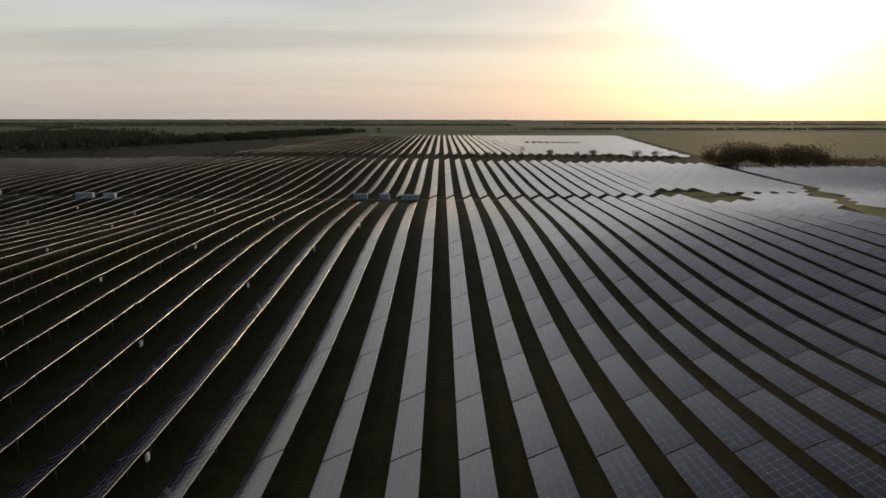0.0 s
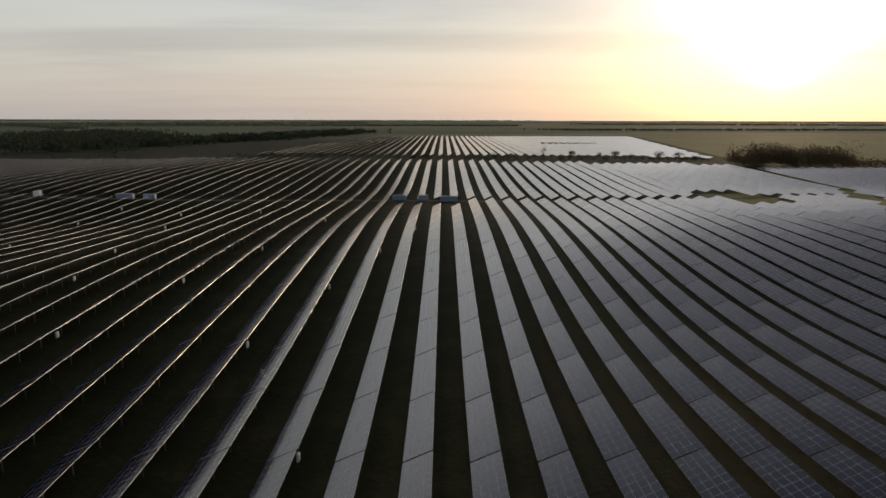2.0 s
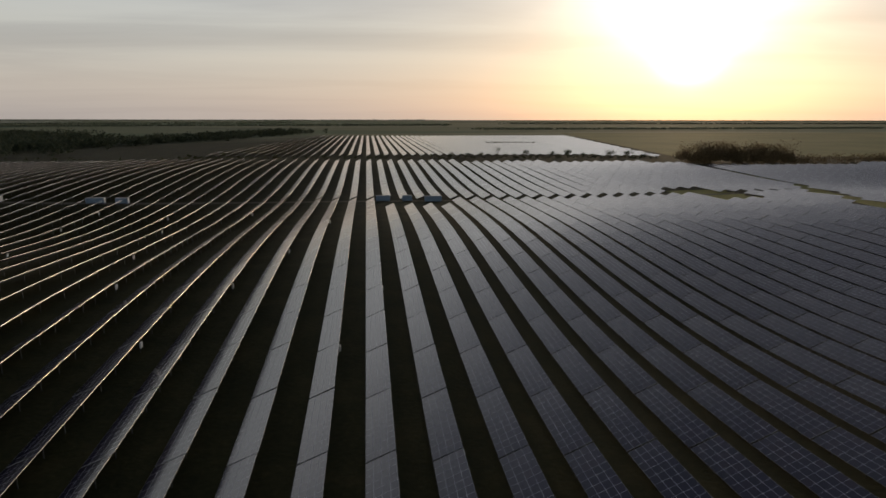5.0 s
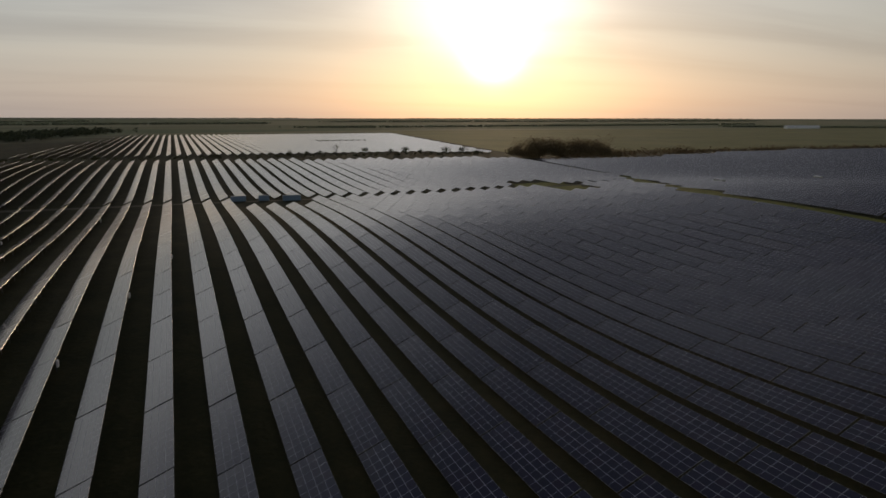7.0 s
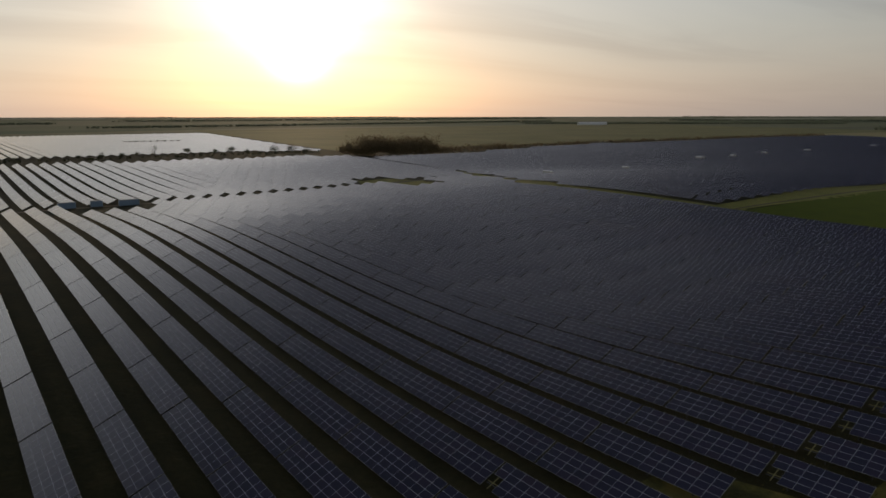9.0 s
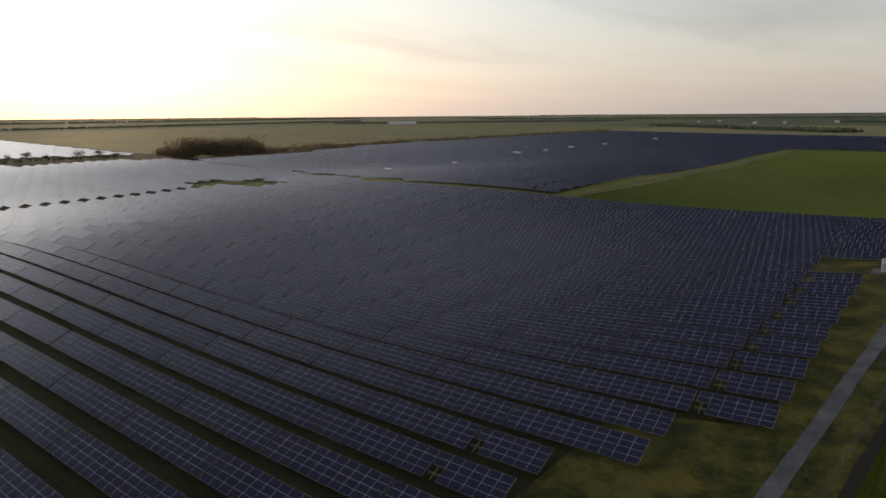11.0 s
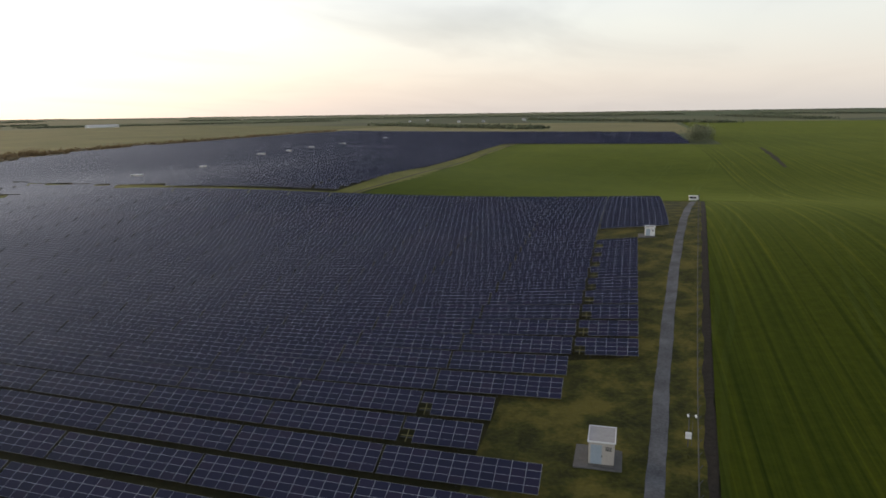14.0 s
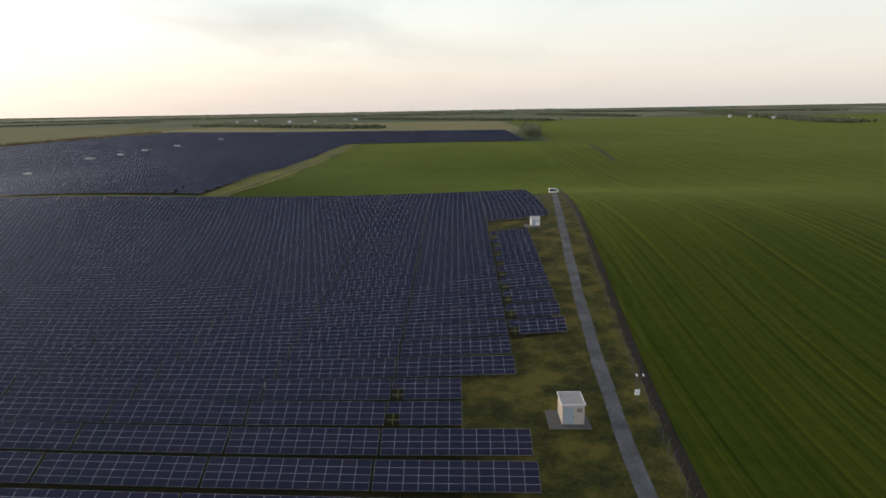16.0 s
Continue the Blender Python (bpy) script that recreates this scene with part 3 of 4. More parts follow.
def solar_table(cols, single, gone=()):
    """A table of modules on steel posts: modules as parts of their own where single."""
    size = {11: "long", 6: "short"}[cols]
    t = thing("solar_table", size + (" table of dark blue solar panels, two panels missing" if gone else " tilted table of dark blue solar panels on steel posts"), "solar panels", "solar tables in rows")
    if single:
        for c in range(cols):
            for q in range(4):
                if (c, q) not in gone:
                    part("panel", PANEL, None, t, m=RISE @ Matrix.Translation((q * ROW, c * COL, 0)))
    else:
        tagged(part("panel_surface", array_mesh(cols, gone), None, t, m=RISE), kind="stuff")
    l = cols * COL - 0.02
    for u in (0.75, 3.1):
        bm = bmesh.new()
        box(bm, u - 0.04, u + 0.04, 0.02, l - 0.02, -0.13, -0.045)
        part("rail", bm, M_STEEL, t, m=RISE)
    n = 3 if cols > 6 else 2
    bm = bmesh.new()
    z1 = LOW + 3.0 * math.sin(TILT) - 0.12
    box(bm, -0.06, 0.06, -0.06, 0.06, -0.6, z1)
    rear = done("post", bm, M_STEEL)
    bm = bmesh.new()
    box(bm, -0.05, 0.05, -0.05, 0.05, -0.6, LOW + 0.75 * math.sin(TILT) - 0.12)
    front = done("post", bm, M_STEEL)
    for i in range(n):
        y = l * (i + 0.5) / n
        part("post", rear, None, t, m=Matrix.Translation((3.0 * math.cos(TILT), y, 0)))
        part("post", front, None, t, m=Matrix.Translation((0.75 * math.cos(TILT), y, 0)))
    if gone:
        bm = bmesh.new()
        box(bm, 0.02, 2 * ROW, l - COL / 2 - 0.05, l - COL / 2 + 0.05, -0.07, -0.02)
        box(bm, ROW - 0.05, ROW + 0.05, l - COL, l - 0.02, -0.09, -0.05)
        part("bare_strut", bm, M_YELLOW, t, "yellowish bare mounting struts", RISE)
    return t


HOLE = ((5, 0), (5, 1))
rng = random.Random(5)


def lean():
    return rng.gauss(0, 0.0065)


def tables_at(cells_, proto):
    """Sets copies of a table at the cells; the first cell takes the table itself."""
    for i, (r, y0, cols) in enumerate(cells_):
        m = base_pose(r, y0, cols, lean())
        if i == 0:
            proto.matrix_basis = m
        else:
            copy_thing(proto, m)


main, single_long, single_short, whole_long, whole_short = [], [], [], [], []
for r in range(-36, 31):
    x = r * PITCH
    for k in range(-1, 29):
        y0, cols = k * STEP, 11
        if k == -1:
            if 6 <= r <= 14:
                y0, cols = -10.45, 6
            elif not 17 <= r <= 25:
                continue
        elif k == 0 and r in (2, 3):
            y0, cols = 8.35, 6
        elif k == 15:
            cols = 6
        elif k > 15:
            y0 = 297.5 + (k - 16) * STEP
        if x + 3.7 > north_edge(y0) + 0.5:
            continue
        if k > 15 and y0 + LEN > 524 - max(0.0, x - 70) * 0.26 + min(0.0, x + 100) * 0.05:
            continue
        if k in (14, 15) and r in (3, 4, 5, 6, 22, 23, 24) or k == 16 and r in (21, 22, 23):
            continue                                        # clearings round the huts
        if -2 <= r <= 12 and k <= 5:
            (single_long if cols == 11 else single_short).append((r, y0, cols))
        elif -5 <= r <= 15 and k <= 10:
            (whole_long if cols == 11 else whole_short).append((r, y0, cols))
        else:
            main.append((r, y0, cols))
tables_at(whole_long, solar_table(11, False))
tables_at(whole_short, solar_table(6, False, HOLE))
tables_at(single_long, solar_table(11, True))
tables_at(single_short, solar_table(6, True, HOLE))


def far_tables(name, cells_, label):
    """Many far tables joined: a framed slab on two posts each, with its module frames by UV lines."""
    vs, fs, uvs, mi = [], [], [], []
    for r, y0, cols in cells_:
        b = base_pose(r, y0, cols, lean())
        m, l = b @ RISE, cols * COL - 0.02
        n = len(vs)
        for z in (0, -0.07):
            vs += [tuple(m @ Vector((xx, yy_, z))) for xx, yy_ in ((0, 0), (SLOPE, 0), (SLOPE, l), (0, l))]
        fs += [(n, n + 1, n + 2, n + 3), (n + 7, n + 6, n + 5, n + 4)]
        uvs += [(0, 0), (0, 4), (cols, 4), (cols, 0)] + [(0.5, 0.5)] * 4
        mi += [0, 3]
        for a, c in ((0, 1), (1, 2), (2, 3), (3, 0)):
            fs.append((n + 4 + a, n + 4 + c, n + c, n + a))
            uvs += [(0.5, 0.5)] * 4
            mi.append(1)
        for yp in (l * 0.2, l * 0.8):
            n = len(vs)
            for z in (-0.5, LOW + 3.0 * math.sin(TILT)):
                vs += [tuple(b @ Vector((3.0 * math.cos(TILT) + dx, yp + dy, z))) for dx, dy in ((-0.06, -0.06), (0.06, -0.06), (0.06, 0.06), (-0.06, 0.06))]
            for a, c in ((0, 1), (1, 2), (2, 3), (3, 0)):
                fs.append((n + a, n + c, n + 4 + c, n + 4 + a))
                uvs += [(0.5, 0.5)] * 4
                mi.append(2)
    me = raw_mesh(name, vs, fs, mi, M_ARRAY, M_ALU, M_STEEL, M_BACK)
    lay = me.uv_layers.new(name="UVMap")
    lay.data.foreach_set("uv", np.array(uvs, dtype=np.float32).ravel())
    return tagged(new(name, me), label, "solar panels", kind="stuff")


far_tables("solar_field", main, "rows of dark blue solar panels further off")
cells = []
for r in range(-15, 46):
    x = r * PITCH
    for k in range(-2, 36):
        y0 = 590 + k * STEP
        if k < 0 and x < (262 if k == -2 else 222):
            continue
        if x > 268 + (y0 - 540) * 0.145 or y0 > 1165 or x < -125 + (y0 - 612) * 0.1:
            continue
        if k in (14, 15) and 20 < r < 30:
            continue
        cells.append((r, y0, 11))
far_tables("solar_field_west", cells, "distant western block of solar panel rows")
CLEAR = [(262, 249), (356, 271), (468, 290), (501, 282), (549, 283), (612, 279), (751, 282)]
cells = []
for r in range(27, 132):
    x = r * PITCH
    for k in range(-10, 26):
        y0, cols = 127 + k * STEP, 11
        if x < north_edge(y0) + 9 or y0 < -62:
            continue
        if k < 0 and x < 640:
            y0 = max(127 - STEP, float(hedge_y(x)) + 5.5)
            cols = int((126.7 - y0) / COL)
            if k < -1 or cols < 3:
                continue
        if y0 + LEN > np.interp(x, [340, 436, 575, 742, 1060], [448, 476, 500, 488, 476]) or x > np.interp(y0, [-62, 86, 260, 360, 470], [925, 945, 980, 1010, 1060]):
            continue
        if any(abs(x + 2 - cx) < (9 if i == 1 else 5) and abs(y0 + 9 - cy) < (24 if i == 1 else 13) for i, (cx, cy) in enumerate(CLEAR)):
            continue
        cells.append((r, y0, cols))
far_tables("solar_field_north", cells, "northern block of solar panel rows")

# ---------------------------------------------------------------- inverter boxes on the rear posts


def inverter_box(r, k):
    m = base_pose(r, k * STEP, 11) @ Matrix.Translation((SLOPE * math.cos(TILT) - 0.1, -0.12, 0))
    t = thing("inverter_box", "white inverter box on a steel post behind panels", "inverter", "inverter boxes behind the rows", m)
    bm = bmesh.new()
    box(bm, 0.02, 0.32, -0.4, 0.4, 0.75, 1.75)
    part("housing", bevelled(bm, 0.04), M_WHITE, t)
    bm = bmesh.new()
    box(bm, 0.32, 0.35, -0.3, 0.3, 0.9, 1.55)
    part("cover", bm, M_WHITE, t)
    bm = bmesh.new()
    box(bm, -0.08, 0.02, -0.05, 0.05, -0.5, 1.9)
    part("post", bm, M_STEEL, t)


for r, k in ((3, 2), (1, 4), (-3, 4), (-2, 6), (2, 6), (-5, 6), (-1, 8), (-6, 8), (3, 8), (-11, 9), (-7, 11), (-4, 13), (-8, 13), (-12, 14), (-12, 12), (0, 11), (4, 10), (-16, 11), (-20, 13)):
    inverter_box(r, k)

# ---------------------------------------------------------------- buildings


def cabin(x0, y0, w, d, h, walls, label, pad=True, door=True):
    """A small transformer cabin: plinth, walls, roof slab with a raised rim, and a steel door."""
    z = hz(x0 + d / 2, y0 + w / 2)
    t = thing("transformer_cabin", label, "cabin", "transformer cabins", Matrix.Translation((x0, y0, z)))
    if pad:
        bm = bmesh.new()
        box(bm, -0.7, d + 1.0, -0.9, w + 1.7, -0.5, 0.14)
        part("pad", bevelled(bm, 0.04), M_CONCRETE, t, "grey concrete pad")
    bm = bmesh.new()
    box(bm, -0.03, d + 0.03, -0.03, w + 0.03, -0.4, 0.35)
    part("plinth", bm, M_CONCRETE, t)
    bm = bmesh.new()
    box(bm, 0, d, 0, w, 0.35, h)
    part("wall", bevelled(bm, 0.03), walls, t)
    roof_bm = bmesh.new()
    box(roof_bm, -0.12, d + 0.12, -0.12, w + 0.12, h, h + 0.12)
    roof = part("roof", bevelled(roof_bm, 0.02), M_ROOF, t, "flat grey felt roof")
    bm = bmesh.new()
    for a in ((-0.15, d + 0.15, -0.15, -0.03), (-0.15, d + 0.15, w + 0.03, w + 0.15), (-0.15, -0.03, -0.03, w + 0.03), (d + 0.03, d + 0.15, -0.03, w + 0.03)):
        box(bm, *a, h + 0.04, h + 0.2)
    part("rim", bm, M_WHITE, roof)
    if door:
        bm = bmesh.new()
        box(bm, -0.05, 0.0, w * 0.48, w * 0.92, 0.4, h - 0.25)
        dr = part("door", bevelled(bm, 0.01), M_DOOR, t, "pale blue steel door")
        bm = bmesh.new()
        box(bm, -0.09, -0.05, w * 0.46, w * 0.5, 1.3, 1.5)
        part("handle", bm, M_STEEL, dr)
        for i in range(3):
            bm = bmesh.new()
            box(bm, -0.04, 0.0, w * 0.1, w * 0.34, h - 0.9 + i * 0.18, h - 0.8 + i * 0.18)
            part("vent_slat", bm, M_STEEL, t)
    return t


cabin(16.7, -7.6, 2.9, 4.0, 3.0, M_WALL, "cream rendered transformer cabin with flat roof on a pad")
cabin(126.8, -14.6, 2.4, 3.2, 2.4, M_WHITE, "white transformer cabin with flat roof among the panels")

for x, y, l, name in ((-151, 293, 3.0, "white"), (-111, 292, 8.0, "blue"), (-98, 292, 5.5, "blue"), (21, 293, 6.5, "blue"), (33.5, 293, 4.5, "blue"), (44, 289, 8.0, "blue")):
    z = hz(x + l / 2, y + 1.2)
    t = thing("transformer_container", name + " steel transformer container beside the earth track", "container", "containers on the track", Matrix.Translation((x, y, z)))
    bm = bmesh.new()
    box(bm, 0, l, 0, 2.4, 0.2, 2.6)
    part("body", bevelled(bm, 0.04), M_BLUE if name == "blue" else M_WHITE, t)
    bm = bmesh.new()
    box(bm, -0.05, l + 0.05, -0.05, 2.45, 2.6, 2.7)
    part("roof", bm, M_ROOF if name == "blue" else M_WHITE, t)
    bm = bmesh.new()
    box(bm, l - 0.04, l + 0.06, 0.1, 2.3, 0.3, 2.5)
    part("door", bm, M_WHITE, t, "white end door")
    for a in (0.3, l - 0.7):
        bm = bmesh.new()
        box(bm, a, a + 0.4, 0.1, 2.3, -0.4, 0.2)
        part("foot", bm, M_CONCRETE, t)

for i, (x, y) in enumerate(CLEAR):
    z = hz(x, y)
    t = thing("transformer_hut", "small white transformer hut in a clearing of panels", "hut", "huts in the northern block", Matrix.Translation((x, y, z)))
    w = (5.5, 4.0, 6.0, 3.5, 4.5, 5.0, 4.5)[i]
    bm = bmesh.new()
    box(bm, -1.4, 1.4, -w / 2, w / 2, -0.3, 2.7)
    part("wall", bevelled(bm, 0.04), M_WALL, t)
    bm = bmesh.new()
    box(bm, -1.6, 1.6, -w / 2 - 0.2, w / 2 + 0.2, 2.7, 2.9)
    part("roof", bm, M_WHITE, t)
    bm = bmesh.new()
    box(bm, -1.45, -1.4, -0.5, 0.5, 0.1, 2.1)
    part("door", bm, M_BLUE, t)

z = hz(224, -32)
t = thing("guard_booth", "small white guard booth with a dark window band", "booth", m=Matrix.Translation((222.5, -33.0, z)) @ Matrix.Diagonal((0.8, 0.75, 0.85, 1)))
bm = bmesh.new()
box(bm, 0, 2.6, 0, 4.2, -0.3, 1.15)
part("wall", bevelled(bm, 0.04), M_WHITE, t)
bm = bmesh.new()
box(bm, 0.06, 2.54, 0.06, 4.14, 1.15, 2.05)
part("window", bm, M_DARK, t, "dark glass window band")
for a in (0.0, 2.0, 4.06):
    bm = bmesh.new()
    box(bm, 0, 2.6, a, a + 0.14, 1.15, 2.05)
    part("pillar", bm, M_WHITE, t)
bm = bmesh.new()
box(bm, -0.2, 2.8, -0.2, 4.4, 2.05, 2.3)
part("roof", bevelled(bm, 0.05), M_WHITE, t)
z = hz(218.5, -33)
t = thing("meter_cabinet", "white meter cabinet on a short post by the road", "cabinet", m=Matrix.Translation((218.5, -33.2, z)))
bm = bmesh.new()
box(bm, 0, 0.6, 0, 1.1, 0.5, 1.6)
part("housing", bevelled(bm, 0.03), M_WHITE, t)
bm = bmesh.new()
box(bm, 0.2, 0.4, 0.4, 0.7, -0.4, 0.5)
part("post", bm, M_STEEL, t)

x, y = 1463, 1341
z = hz(1505, 1329)
t = thing("long_shed", "long low white farm shed with a pale metal roof", "shed", m=Matrix.Translation((x, y, z)) @ Matrix.Rotation(radians(-16), 4, "Z"))
bm = bmesh.new()
box(bm, 0, 88, 0, 14, -1, 4.5)
part("wall", bm, M_WHITE, t)
bm = bmesh.new()
v_ = [bm.verts.new(c) for c in ((-1, -1, 4.5), (89, -1, 4.5), (89, 7, 7.5), (-1, 7, 7.5), (-1, 15, 4.5), (89, 15, 4.5))]
bm.faces.new((v_[0], v_[1], v_[2], v_[3]))
bm.faces.new((v_[3], v_[2], v_[5], v_[4]))
bm.faces.new((v_[0], v_[3], v_[4]))
bm.faces.new((v_[1], v_[5], v_[2]))
bm.faces.new((v_[4], v_[5], v_[1], v_[0]))
part("roof", bm, M_WHITE, t)

# ---------------------------------------------------------------- fence and camera mast
FENCE = thing("wire_fence", "wire mesh fence on steel posts with slanted arms", "fence")


def fence_y(x):
    return float(ditch_y(x)) + 1.6


bm = bmesh.new()
rod(bm, (0, 0, -0.5), (0, 0, 2.0), 0.035, 6)
rod(bm, (0, 0, 2.0), (0.25, -0.35, 2.4), 0.04, 5)
POST = done("post", bm, M_STEEL)
xs = np.arange(-60, 229, 3.0)
for x in xs:
    part("post", POST, None, FENCE, m=Matrix.Translation((x, fence_y(x), hz(x, fence_y(x)))))
for h in (0.15, 0.6, 1.05, 1.5, 1.95):
    bm = bmesh.new()
    for a, b in zip(xs[:-1], xs[1:]):
        rod(bm, (a, fence_y(a), hz(a, fence_y(a)) + h), (b, fence_y(b), hz(b, fence_y(b)) + h), 0.012, 3)
    part("wire", bm, M_STEEL, FENCE)

x, y = 23.5, -16.1
t = thing("camera_mast", "steel surveillance camera mast with a white switch box", "mast", m=Matrix.Translation((x, y, hz(x, y))))
bm = bmesh.new()
rod(bm, (0, 0, -0.5), (0, 0, 4.2), 0.07, 8, 0.05)
part("pole", bm, M_STEEL, t)
bm = bmesh.new()
box(bm, -0.3, -0.05, -0.35, 0.35, 1.2, 2.0)
part("switch_box", bevelled(bm, 0.03), M_WHITE, t, "white switch box")
bm = bmesh.new()
rod(bm, (0, 0, 4.05), (-0.1, -0.7, 4.15), 0.03)
part("arm", bm, M_STEEL, t)
for dy in (-0.75, 0.15):
    bm = bmesh.new()
    box(bm, -0.35, 0.15, dy - 0.1, dy + 0.1, 4.0, 4.22)
    part("camera", bevelled(bm, 0.03), M_WHITE, t, "white camera housing")
for y_off in (-0.45,):
    bm = bmesh.new()
    rod(bm, (0.2, y_off, -0.3), (0.2, y_off, 3.4), 0.03)
    part("pole", bm, M_STEEL, t)

# ---------------------------------------------------------------- trees and bushes


def leaf_cloud(vs, fs, rg, cx, cy, z0, w, h, n, size):
    """Scatters n small leaf clumps through an uneven crown w wide and h high over z0."""
    lobes = [(rg.uniform(-0.3, 0.3) * w, rg.uniform(-0.3, 0.3) * w, rg.uniform(0.25, 0.75) * h, rg.uniform(0.3, 0.55)) for _ in range(5)]
    for _ in range(n):
        lx, ly, lz, lr = rg.choice(lobes)
        a, b, q = rg.uniform(0, 6.283), rg.uniform(-1, 1), rg.random() ** 0.4
        c = math.sqrt(1 - b * b)
        p = Vector((cx + lx + q * lr * w * c * math.cos(a), cy + ly + q * lr * w * c * math.sin(a), z0 + max(0.05 * h, lz + q * lr * h * 0.75 * b)))
        s = size * rg.uniform(0.6, 1.4)
        d = [Vector((rg.gauss(0, 1), rg.gauss(0, 1), rg.gauss(0, 1))).normalized() * s for _ in range(3)]
        k = len(vs)
        vs += [tuple(p + d[0]), tuple(p + d[1]), tuple(p + d[2]), tuple(p - d[0] * 0.9 + d[1] * 0.3)]
        fs += [(k, k + 1, k + 2), (k, k + 2, k + 3)]


def tree(x, y, h, w, seed, bare=False, label="dark green bushy tree between two panel blocks"):
    rg = random.Random(seed)
    t = thing("tree", label, "tree", "trees along the panel blocks", Matrix.Translation((x, y, hz(x, y))))
    bm = bmesh.new()
    rod(bm, (0, 0, -0.4), (0.1, 0, h * 0.45), 0.035 * h, 7, 0.02 * h)
    for i in range(6):
        a = i * 1.05 + rg.random()
        rod(bm, (0.1, 0, h * (0.3 + 0.03 * i)), (math.cos(a) * w * 0.35, math.sin(a) * w * 0.35, h * (0.6 + 0.05 * i)), 0.014 * h, 5, 0.004 * h)
    part("trunk", bm, M_BARK, t)
    vs, fs = [], []
    leaf_cloud(vs, fs, rg, 0, 0, h * 0.18, w, h * 0.82, 90 if bare else 420, 0.055 * h)
    me = bpy.data.meshes.new("crown")
    me.from_pydata(vs, [], fs)
    me.materials.append(M_LEAF)
    part("crown", me, None, t)


for i, (x, y, h, w, bare) in enumerate([(134, 585, 8.5, 7, True), (157, 571, 6.5, 6, False), (180, 571, 5.0, 4.5, False), (193, 567, 7.0, 7.5, False), (205, 563, 5.0, 5, False),
                                        (229, 556, 7.0, 8, False), (243, 552, 6.5, 8, False), (103, 560, 5.0, 5, False), (88, 560, 5.5, 4.5, False), (72, 562, 4.0, 4, False),
                                        (116, 565, 4.5, 4, False), (30, 565, 3.5, 4, False), (-20, 570, 3.5, 4, False), (-60, 572, 3.5, 4, False), (167, 568, 3.0, 4, False),
                                        (255, 548, 4.5, 9, False), (-130, 566, 4.0, 4, False), (-105, 575, 4.5, 4, False)]):
    tree(x, y, h, w, 40 + i, bare)


def thicket(name, label, spots, n_leaf=26, size=0.9, category="trees", leaf=None):
    """A far wood or hedge: every spot (x, y, height, width) is a crown of leaf clumps, joined as one mass."""
    rg = random.Random(len(spots))
    vs, fs = [], []
    for x, y, h, w in spots:
        leaf_cloud(vs, fs, rg, x, y, hz(x, y) - 0.3, w, h, n_leaf, size)
    me = bpy.data.meshes.new(name)
    me.from_pydata(vs, [], fs)
    me.materials.append(leaf or M_LEAF)
    return tagged(new(name, me), label, category, kind="stuff")


def along(points, n, spread, h0, h1, seed):
    """n spots scattered along a polyline."""
    rg = random.Random(seed)
    segs = [(Vector(a), Vector(b)) for a, b in zip(points[:-1], points[1:])]
    ls = [(b - a).length for a, b in segs]
    out = []
    for _ in range(n):
        a, b = rg.choices(segs, ls)[0]
        p = a.lerp(b, rg.random())
        h = rg.uniform(h0, h1)
        out.append((p.x + rg.gauss(0, spread), p.y + rg.gauss(0, spread), h, h * rg.uniform(0.7, 1.2)))
    return out


thicket("wood_north_west", "brown-green thicket of trees beside the panels", along([(260, 481), (292, 470), (335, 465)], 52, 7, 9, 20, 1), 620, 0.5, leaf=M_TWIG)
thicket("hedge_north_west", "low bushy hedge along the edge of the panels", along([(335, 465), (360, 470), (400, 480), (440, 492)], 110, 4, 5, 9, 21) + along([(430, 490), (500, 503), (585, 514), (745, 502), (1080, 490)], 420, 3, 3, 6, 2), 26, 0.6, leaf=M_TWIG)
thicket("hedge_tree_row", "low scrub below the row of trees", along([(-140, 565), (60, 562), (262, 548)], 170, 3, 1.2, 2.6, 3), 20, 0.5)
thicket("wood_west", "dark broad wood west of the panels", along([(-350, 640), (-380, 760), (-420, 900), (-560, 1150)], 650, 55, 9, 15, 4)
        + along([(-335, 735), (-240, 960), (-190, 1150), (-128, 1400)], 480, 22, 8, 12, 5), 40, 1.6, leaf=M_WOOD)
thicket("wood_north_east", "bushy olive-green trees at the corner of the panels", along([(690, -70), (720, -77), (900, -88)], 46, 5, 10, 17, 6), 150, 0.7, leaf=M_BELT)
thicket("scrub_panels", "small dark bushes beside the panel rows", along([(-300, 545), (-120, 550)], 14, 5, 2, 4.5, 7) + along([(165, 868), (230, 872)], 26, 3, 1.5, 3, 17), 30, 0.5)
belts = []
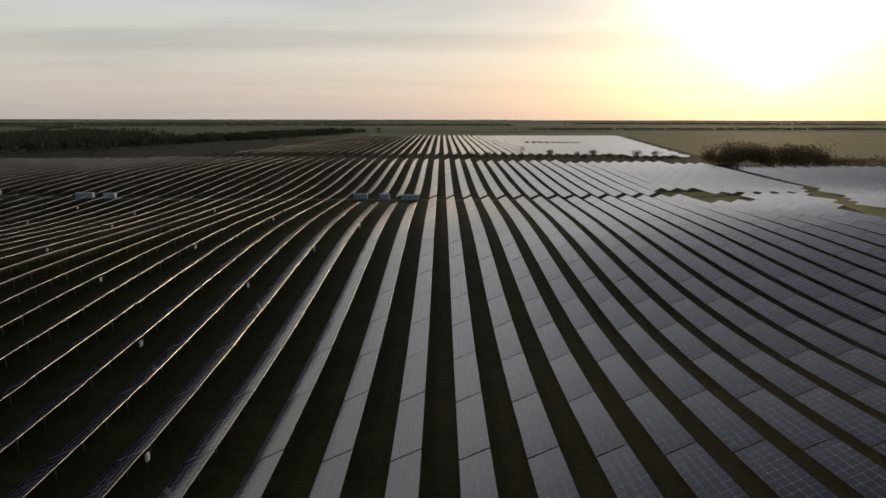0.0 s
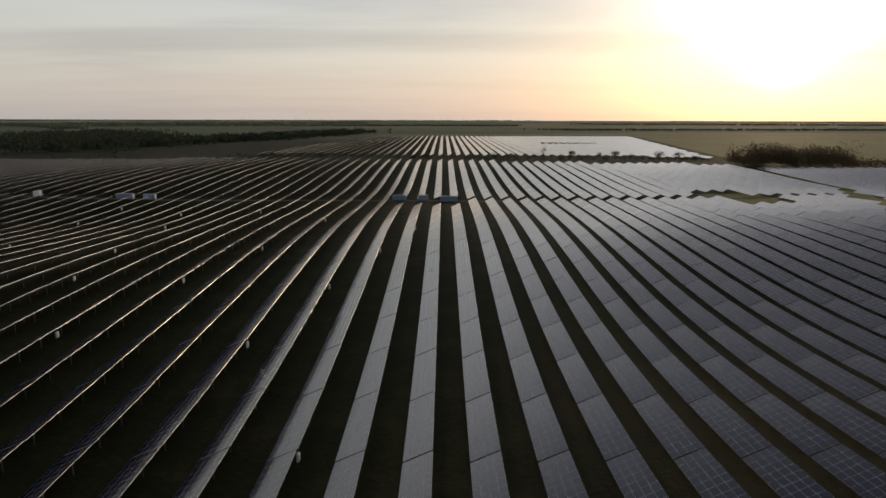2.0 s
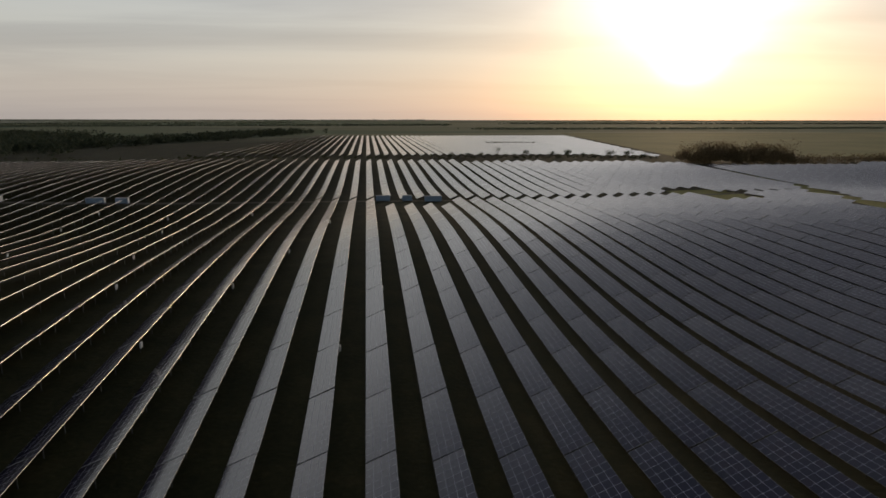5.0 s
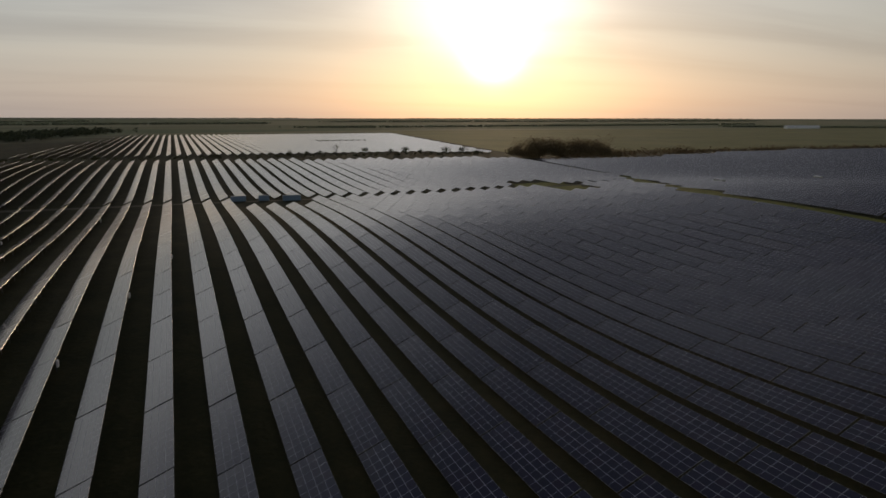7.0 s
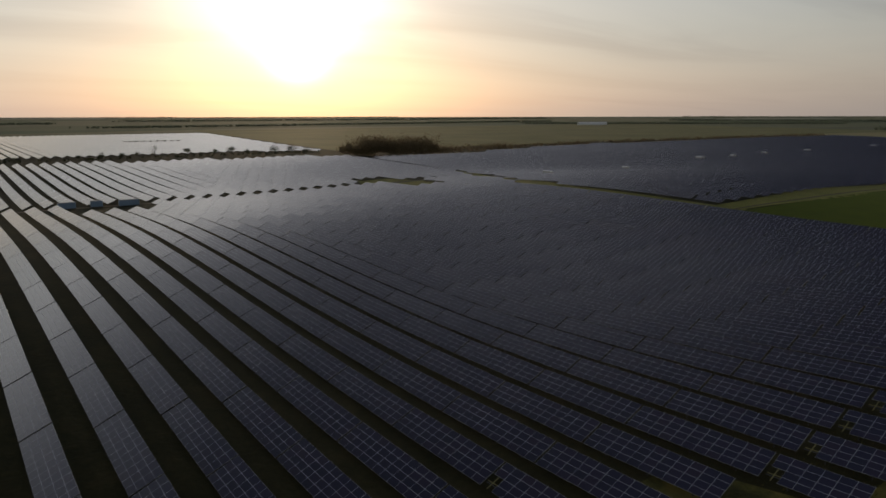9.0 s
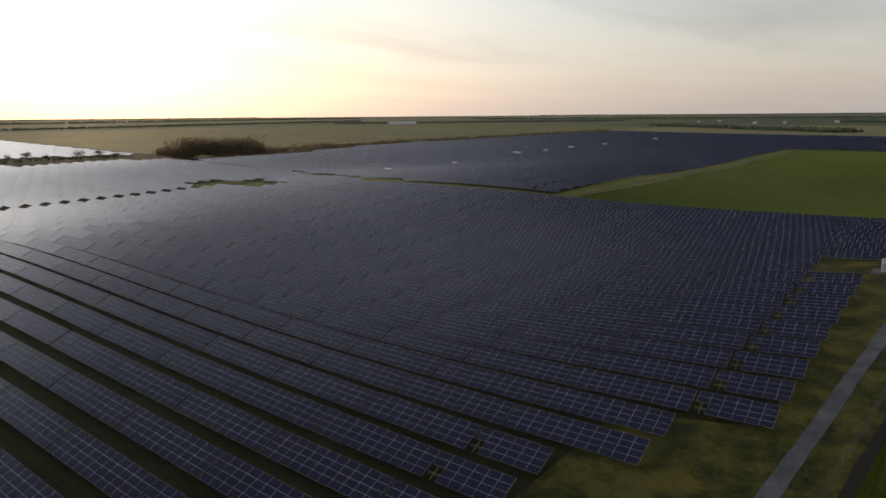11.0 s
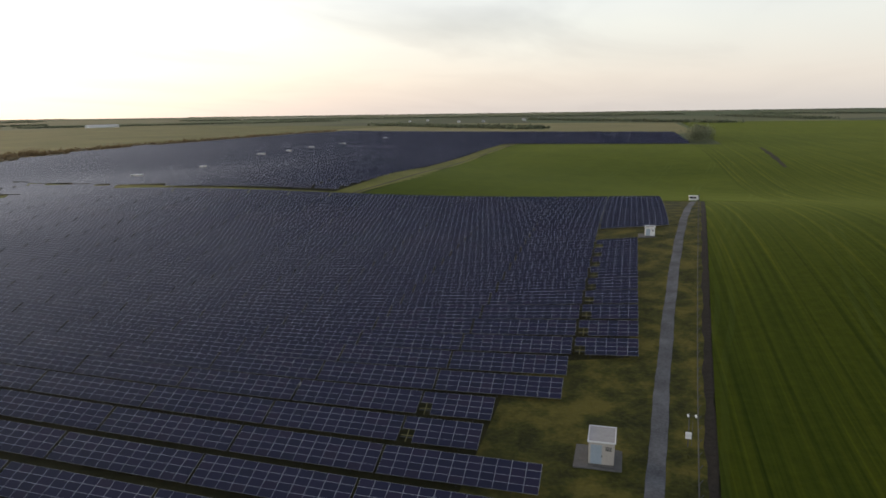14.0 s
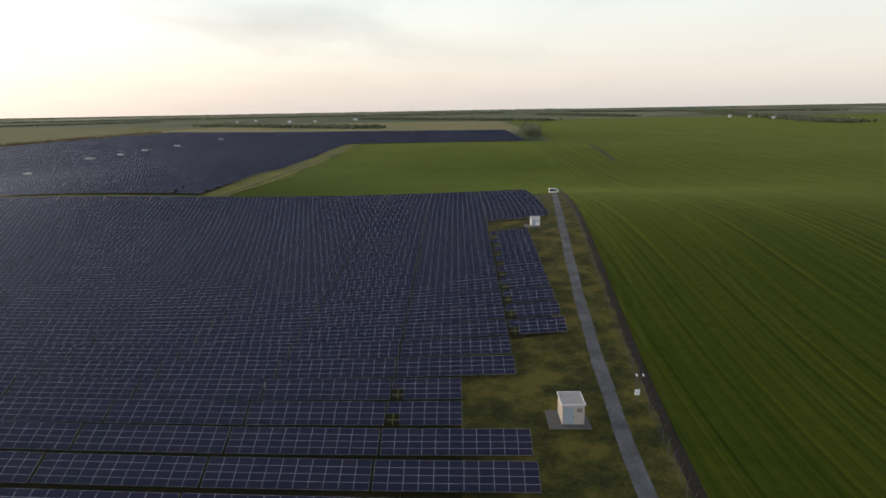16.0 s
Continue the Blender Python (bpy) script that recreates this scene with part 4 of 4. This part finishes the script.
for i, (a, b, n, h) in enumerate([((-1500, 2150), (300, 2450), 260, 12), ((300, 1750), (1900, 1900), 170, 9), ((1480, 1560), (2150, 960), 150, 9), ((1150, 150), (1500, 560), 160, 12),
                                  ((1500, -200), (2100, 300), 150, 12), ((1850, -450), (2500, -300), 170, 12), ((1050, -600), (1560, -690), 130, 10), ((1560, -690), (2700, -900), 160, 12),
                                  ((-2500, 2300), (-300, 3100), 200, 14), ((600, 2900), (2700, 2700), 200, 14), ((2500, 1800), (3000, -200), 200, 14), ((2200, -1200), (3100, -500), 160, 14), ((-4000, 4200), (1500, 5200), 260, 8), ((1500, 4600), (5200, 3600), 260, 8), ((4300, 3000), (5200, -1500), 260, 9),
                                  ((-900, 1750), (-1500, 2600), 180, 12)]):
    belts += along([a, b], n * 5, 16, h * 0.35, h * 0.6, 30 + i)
thicket("far_tree_belts", "far belts of trees between fields, leaf colour paled for haze", belts, 9, 2.4, leaf=M_BELT)

rg = random.Random(9)
for i in range(12):
    x, y = (rg.uniform(1350, 1700), rg.uniform(-690, -560)) if i < 5 else (rg.uniform(1780, 2200), rg.uniform(250, 700))
    z, w, d = hz(x, y), rg.uniform(5, 8), rg.uniform(4, 6)
    t = thing("farmhouse", "far off pale farmhouse with a pitched roof", "house", "houses of a far village", Matrix.Translation((x, y, z)))
    bm = bmesh.new()
    box(bm, 0, d, 0, w, -1, 3.2)
    part("wall", bm, M_WHITE, t)
    bm = bmesh.new()
    v_ = [bm.verts.new(c) for c in ((-0.4, -0.4, 3.2), (d + 0.4, -0.4, 3.2), (d + 0.4, w + 0.4, 3.2), (-0.4, w + 0.4, 3.2), (d / 2, -0.4, 5.6), (d / 2, w + 0.4, 5.6))]
    for f in ((0, 1, 4), (2, 3, 5), (1, 2, 5, 4), (3, 0, 4, 5), (3, 2, 1, 0)):
        bm.faces.new([v_[q] for q in f])
    part("roof", bm, M_ROOF, t)

# grass tufts on the verge by the road and between the near tables
vs, fs = [], []
rg = random.Random(12)
for _ in range(1300):
    x = rg.uniform(-6, 70)
    y = rg.uniform(-16.5, 8.0)
    if abs(y - float(road_y(x))) < 1.6 or (y > 0 and x > 30) or (14.5 < x < 23 and -9.5 < y < -2):
        continue
    z, h = hz(x, y), rg.uniform(0.08, 0.22)
    a = rg.uniform(0, 6.28)
    for q in range(3):
        b = a + q * 2.1
        k = len(vs)
        dx, dy = math.cos(b) * 0.16, math.sin(b) * 0.16
        vs += [(x - dy * 0.6, y + dx * 0.6, z - 0.02), (x + dy * 0.6, y - dx * 0.6, z - 0.02), (x + dx, y + dy, z + h)]
        fs.append((k, k + 1, k + 2))
me = bpy.data.meshes.new("grass_tufts")
me.from_pydata(vs, [], fs)
me.materials.append(M_VERGE)
tagged(new("grass_tufts", me), "tufts of dry grass on the verge", "grass", kind="stuff")
